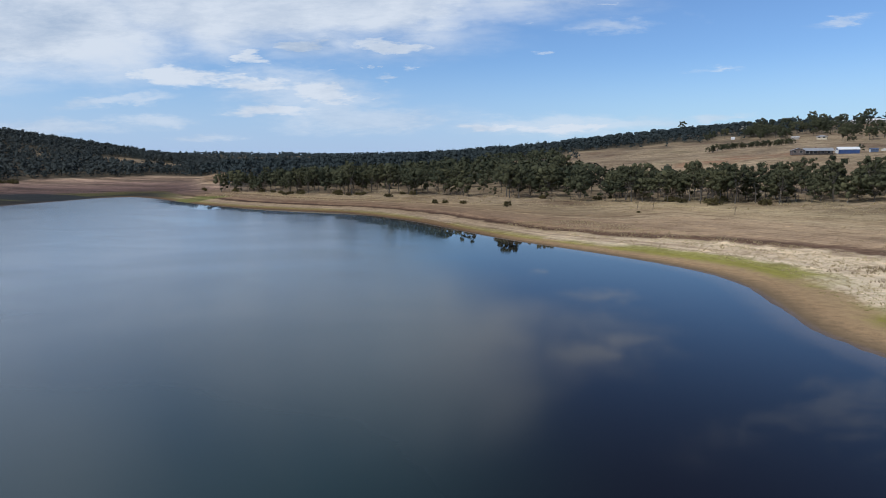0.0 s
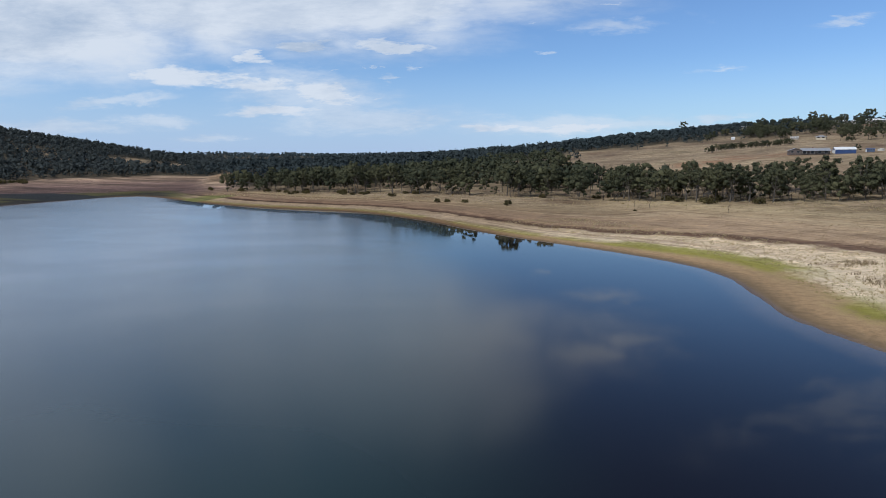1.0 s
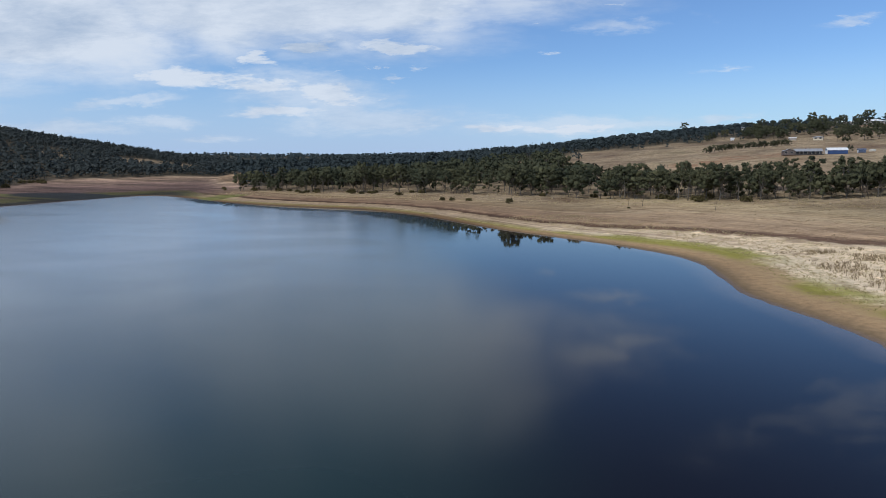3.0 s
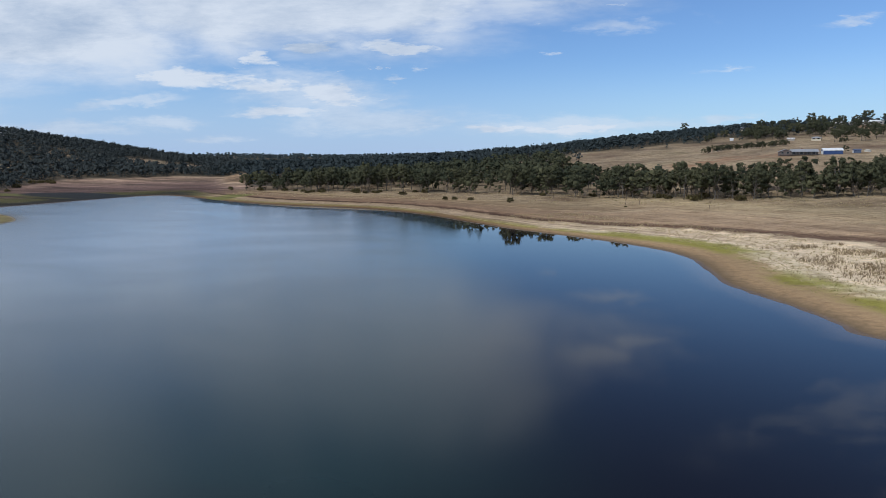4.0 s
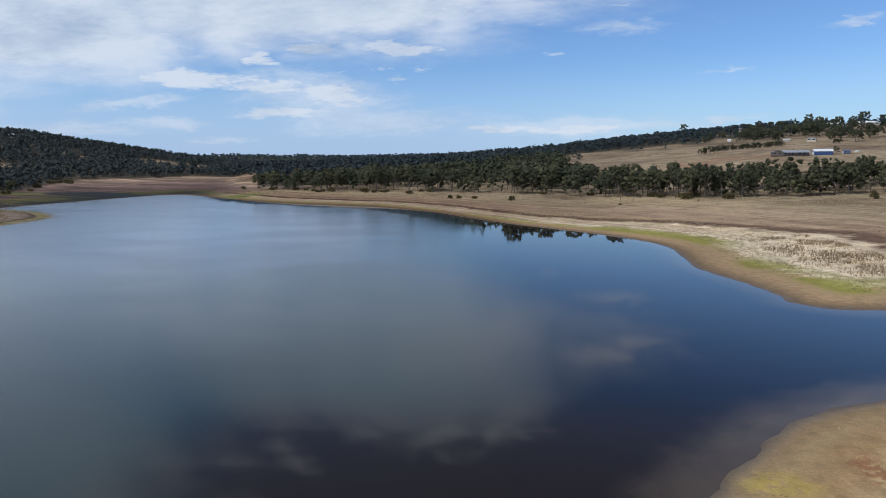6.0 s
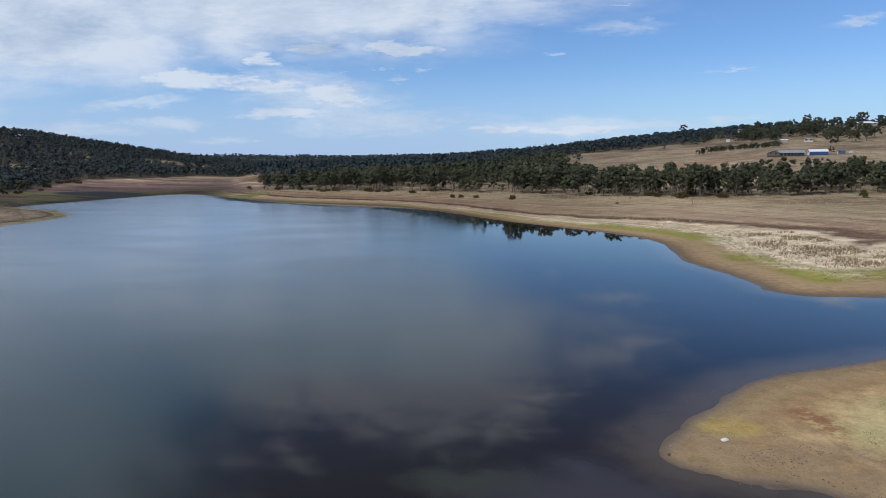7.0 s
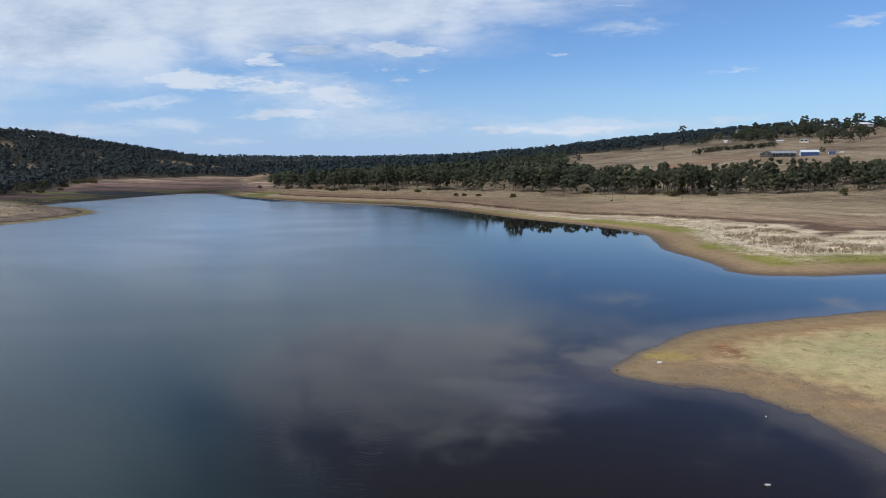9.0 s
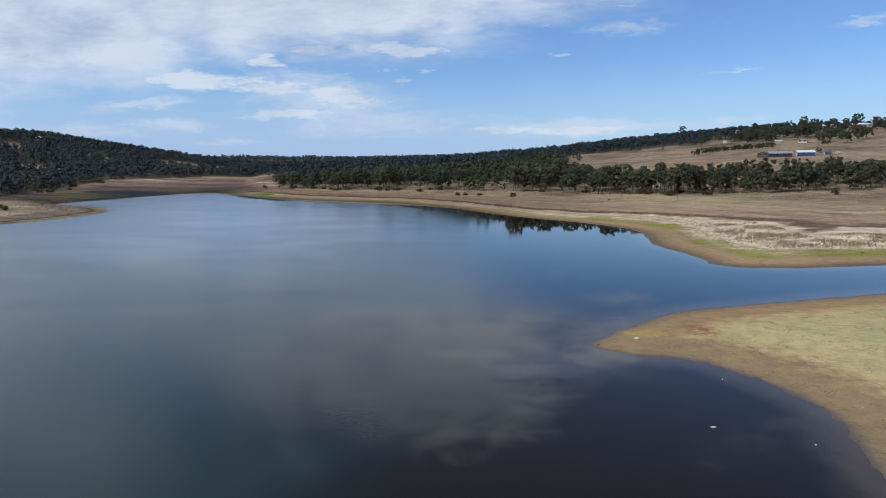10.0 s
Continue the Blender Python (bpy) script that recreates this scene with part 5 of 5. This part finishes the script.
def blades(name, label, pts, tall, spread, per, wide, mat, seed, category="grass", lie=0.6):
    """Tufts of upright pointed blades in one mesh."""
    gk = np.random.default_rng(seed)
    z = height(pts[:, 0], pts[:, 1])
    n = len(pts) * per
    base = np.repeat(np.column_stack([pts, z - 0.03]), per, 0)
    h = np.repeat(tall, per) * gk.uniform(0.6, 1.15, n)
    off = gk.normal(0, spread, (n, 2))
    a = gk.uniform(0, 6.2832, n)
    w = wide * gk.uniform(0.6, 1.4, n)
    side = np.column_stack([np.cos(a) * w, np.sin(a) * w, 0 * a])
    foot = base + np.column_stack([off * 0.6, 0 * a])
    top = base + np.column_stack([off * 1.0 + gk.normal(0, lie, (n, 2)) * h[:, None], h])
    v = np.stack([foot - side, foot + side, top], 1).reshape(-1, 3)
    ob = new(name, mesh_object(name, v, np.arange(n * 3).reshape(-1, 3), mat))
    return tagged(ob, label, category, kind="stuff")


def sown(n, x0, x1, y0, y1, seed, test):
    gk = np.random.default_rng(seed)
    p = np.column_stack([gk.uniform(x0, x1, n), gk.uniform(y0, y1, n)])
    d = shore_distance(p[:, 0], p[:, 1])
    keep = test(p[:, 0], p[:, 1], d, gk.random(n))
    return p[keep]


p = sown(34000, 52, 135, 42, 100, 61, lambda x, y, d, r: (d > 17) & (d < 34) & (y < 97)
         & (r < 0.75 * step(waver(x, y, 26, 1.0) + 0.6 * waver(x, y, 9, 3.0), -0.25, 0.25) * step(x, 54, 70)))
blades("dead_reeds", "stand of dead brown reeds on the dry bank", p, np.full(len(p), 0.6), 0.12, 4, 0.03, REED, 62, "reeds", 0.12)
p = sown(60000, -10, 140, 34, 170, 63, lambda x, y, d, r: (d > 11) & (d < 34) & (r < 0.25 + 0.5 * step(waver(x, y, 14, 2.0), -0.4, 0.5)))
blades("dry_grass", "pale dry grass tufts above the beach", p, np.full(len(p), 0.30), 0.14, 4, 0.05, TUFT, 64)
p = sown(26000, -140, 230, 160, 330, 65, lambda x, y, d, r: (y > belt_front(x) - 34) & (y < belt_front(x) + 30)
         & (r < 0.15 + 0.7 * step(waver(x, y, 31, 2.6), 0.0, 0.6)))
blades("dry_grass", "long straw-coloured grass along the trees", p, np.full(len(p), 0.5), 0.25, 4, 0.10, TUFT, 66)
p = sown(30000, 15, 235, 85, 225, 85, lambda x, y, d, r: (d > 37) & (y < belt_front(x) - 8) & (r < 0.06 + 0.55 * step(waver(x, y * 1.4, 23, 0.9) + 0.6 * waver(x, y, 7, 2.9), 0.1, 0.8)))
blades("dry_grass", "sparse dull grass tufts on the trodden bank", p, np.full(len(p), 0.2), 0.2, 3, 0.09, REED, 86)
p = sown(60000, 8, 90, -50, 12, 67, lambda x, y, d, r: (d > 6) & (r < step(waver(x, y, 7, 0.4) + 0.5 * waver(x, y, 2.6, 2.0), 0.0, 0.7) * step(d, 6, 9)))
blades("short_turf", "thin yellow-green turf on the low spit", p, np.full(len(p), 0.10), 0.10, 4, 0.03, TURF, 68)
p = sown(14000, 30, 120, 34, 110, 69, lambda x, y, d, r: (d > 8) & (d < 15) & (r < step(waver(x, y, 34, 0.4), -0.2, 0.5)))
blades("green_grass", "green flush of young grass above the beach", p, np.full(len(p), 0.16), 0.14, 4, 0.045, TURF, 70)

p = sown(26000, -345, -135, 230, 530, 81, lambda x, y, d, r: (d > 9) & (d < 165) & (x < -150 + 0.25 * (400 - y)) & (wood(x, y) < 0.3) & (((x + 226) / 42) ** 2 + ((y - 316) / 32) ** 2 > 1) & (((x + 262) / 26) ** 2 + ((y - 300) / 15) ** 2 > 1)
         & (r < 0.06 + 0.7 * step(waver(x * 0.45, y * 1.6, 60, 0.7) + 0.5 * waver(x * 0.5, y * 1.6, 21, 2.4), 0.0, 0.7)))
blades("flat_weeds", "low dry purple-brown weeds on the mudflat", p, np.full(len(p), 0.2), 0.7, 4, 0.13, WEED, 82, "weeds", 0.5)

p = sown(14000, -260, -140, 90, 240, 83, lambda x, y, d, r: (d > 4.5) & (d < 80) & (r < 0.08 + 0.6 * step(waver(x, y * 1.5, 34, 1.7) + 0.5 * waver(x, y, 11, 0.4), 0.0, 0.7)))
blades("dry_grass", "tufts of dry grass over the western point", p, np.full(len(p), 0.35), 0.3, 4, 0.14, REED, 84)


def clods(name, label, pts, sizes, mat, seed):
    """Small rough lumps lying on the ground, in one mesh."""
    gk = np.random.default_rng(seed)
    bm = bmesh.new()
    bmesh.ops.create_icosphere(bm, subdivisions=1, radius=1.0)
    v0 = np.array([tuple(v.co) for v in bm.verts])
    f0 = np.array([[v.index for v in f.verts] for f in bm.faces])
    bm.free()
    z = height(pts[:, 0], pts[:, 1])
    vs, fs = [], []
    for k, ((x, y), zz, s) in enumerate(zip(pts, z, sizes)):
        v = v0 * gk.uniform(0.6, 1.2, (len(v0), 1)) * (s * gk.uniform(0.8, 1.5), s, s * 0.55)
        a = gk.uniform(0, 6.28)
        v = v @ np.array([[math.cos(a), -math.sin(a), 0], [math.sin(a), math.cos(a), 0], [0, 0, 1]]).T
        vs.append(v + (x, y, zz + s * 0.12))
        fs.append(f0 + k * len(v0))
    ob = new(name, mesh_object(name, np.concatenate(vs), np.concatenate(fs), mat, True))
    return tagged(ob, label, "stones", kind="stuff")


MUDCLOD = plain("dried_mud", (0.13, 0.085, 0.052), 0.95, 0.3, 6.0)
PALE_STONE = plain("bleached_stone", (0.72, 0.68, 0.60), 0.8, 0.2, 5.0, bump=0.5)
p = sown(130000, 8, 60, -60, 8, 71, lambda x, y, d, r: (d > 0.6) & (d < 7) & (y < -13.5 - 0.05 * (x - 12)) & (r < 0.25 + 0.75 * step(-np.abs(d - 4.5), -2.5, -0.5)) & (r < step(waver(x, y, 8, 0.9) + 0.5 * waver(x, y, 2.3, 1.9), 0.05, 0.8)))
clods("mud_clods", "dark dried mud clods and prints on the spit", p, np.random.default_rng(72).uniform(0.02, 0.055, len(p)), MUDCLOD, 73)
p = sown(900, 14, 28, -42, -18, 77, lambda x, y, d, r: (d > -1.6) & (d < 0.7) & (y < -19) & (r < step(waver(x, y, 5, 0.3), -0.1, 0.7)))
clods("mud_clods", "wet mud lumps along the trodden waterline", p, np.random.default_rng(78).uniform(0.03, 0.10, len(p)), MUDCLOD, 79)
p = sown(110, 8, 60, -46, 8, 74, lambda x, y, d, r: (d > 0.3) & (d < 12))
clods("pebbles", "small pale pebbles scattered over the spit", p, np.random.default_rng(75).uniform(0.015, 0.04, len(p)), PALE_STONE, 76)


def stone(name, size, squash, seed, mat, label):
    gen = random.Random(seed)
    bm = bmesh.new()
    bmesh.ops.create_icosphere(bm, subdivisions=3, radius=1.0)
    for v in bm.verts:
        k = 1 + 0.22 * noise.noise(v.co * 1.6 + Vector((seed, 0, 0))) + 0.08 * noise.noise(v.co * 5)
        v.co = Vector((v.co.x * size * k, v.co.y * size * 0.6 * k, v.co.z * size * squash * k))
    me = bpy.data.meshes.new(name)
    bm.to_mesh(me)
    bm.free()
    for f in me.polygons:
        f.use_smooth = True
    me.materials.append(mat)
    return tagged(new(name, me), label, "stone")


stand(stone("stone", 0.29, 0.35, 3, PALE_STONE, "flat bleached white stone on the muddy spit"), 16.9, -15.2, 20, 0.05)
stand(stone("stone", 0.16, 0.5, 5, MUDCLOD, "dark stone at the spit's tip"), 12.7, -17.1, 60, 0.03)
for x, y, s, k in ((20.9, -26.5, 0.07, 7), (21.9, -38.4, 0.055, 8)):
    w = stone("stone", s, 0.5, k, PALE_STONE, "pale stone lying in the shallows")
    w.matrix_basis = pose(x, y, 0.02, 0, 0, 40 * k)


def driftwood(long, seed):
    gen = random.Random(seed)
    bm = bmesh.new()
    limb(bm, [(-long / 2, 0, 0), (-long / 5, 0.03, 0.02), (long / 6, -0.03, 0.03), (long / 2, 0.05, 0.0)], 0.09, 0.05, 7)
    me = bpy.data.meshes.new("driftwood")
    bm.to_mesh(me)
    bm.free()
    me.materials.append(PALE_STONE)
    return tagged(new("driftwood", me), "pale bleached driftwood floating in the shallows", "driftwood")


driftwood(0.38, 1).matrix_basis = pose(16.5, -36.1, 0.03, 0, 0, 15)
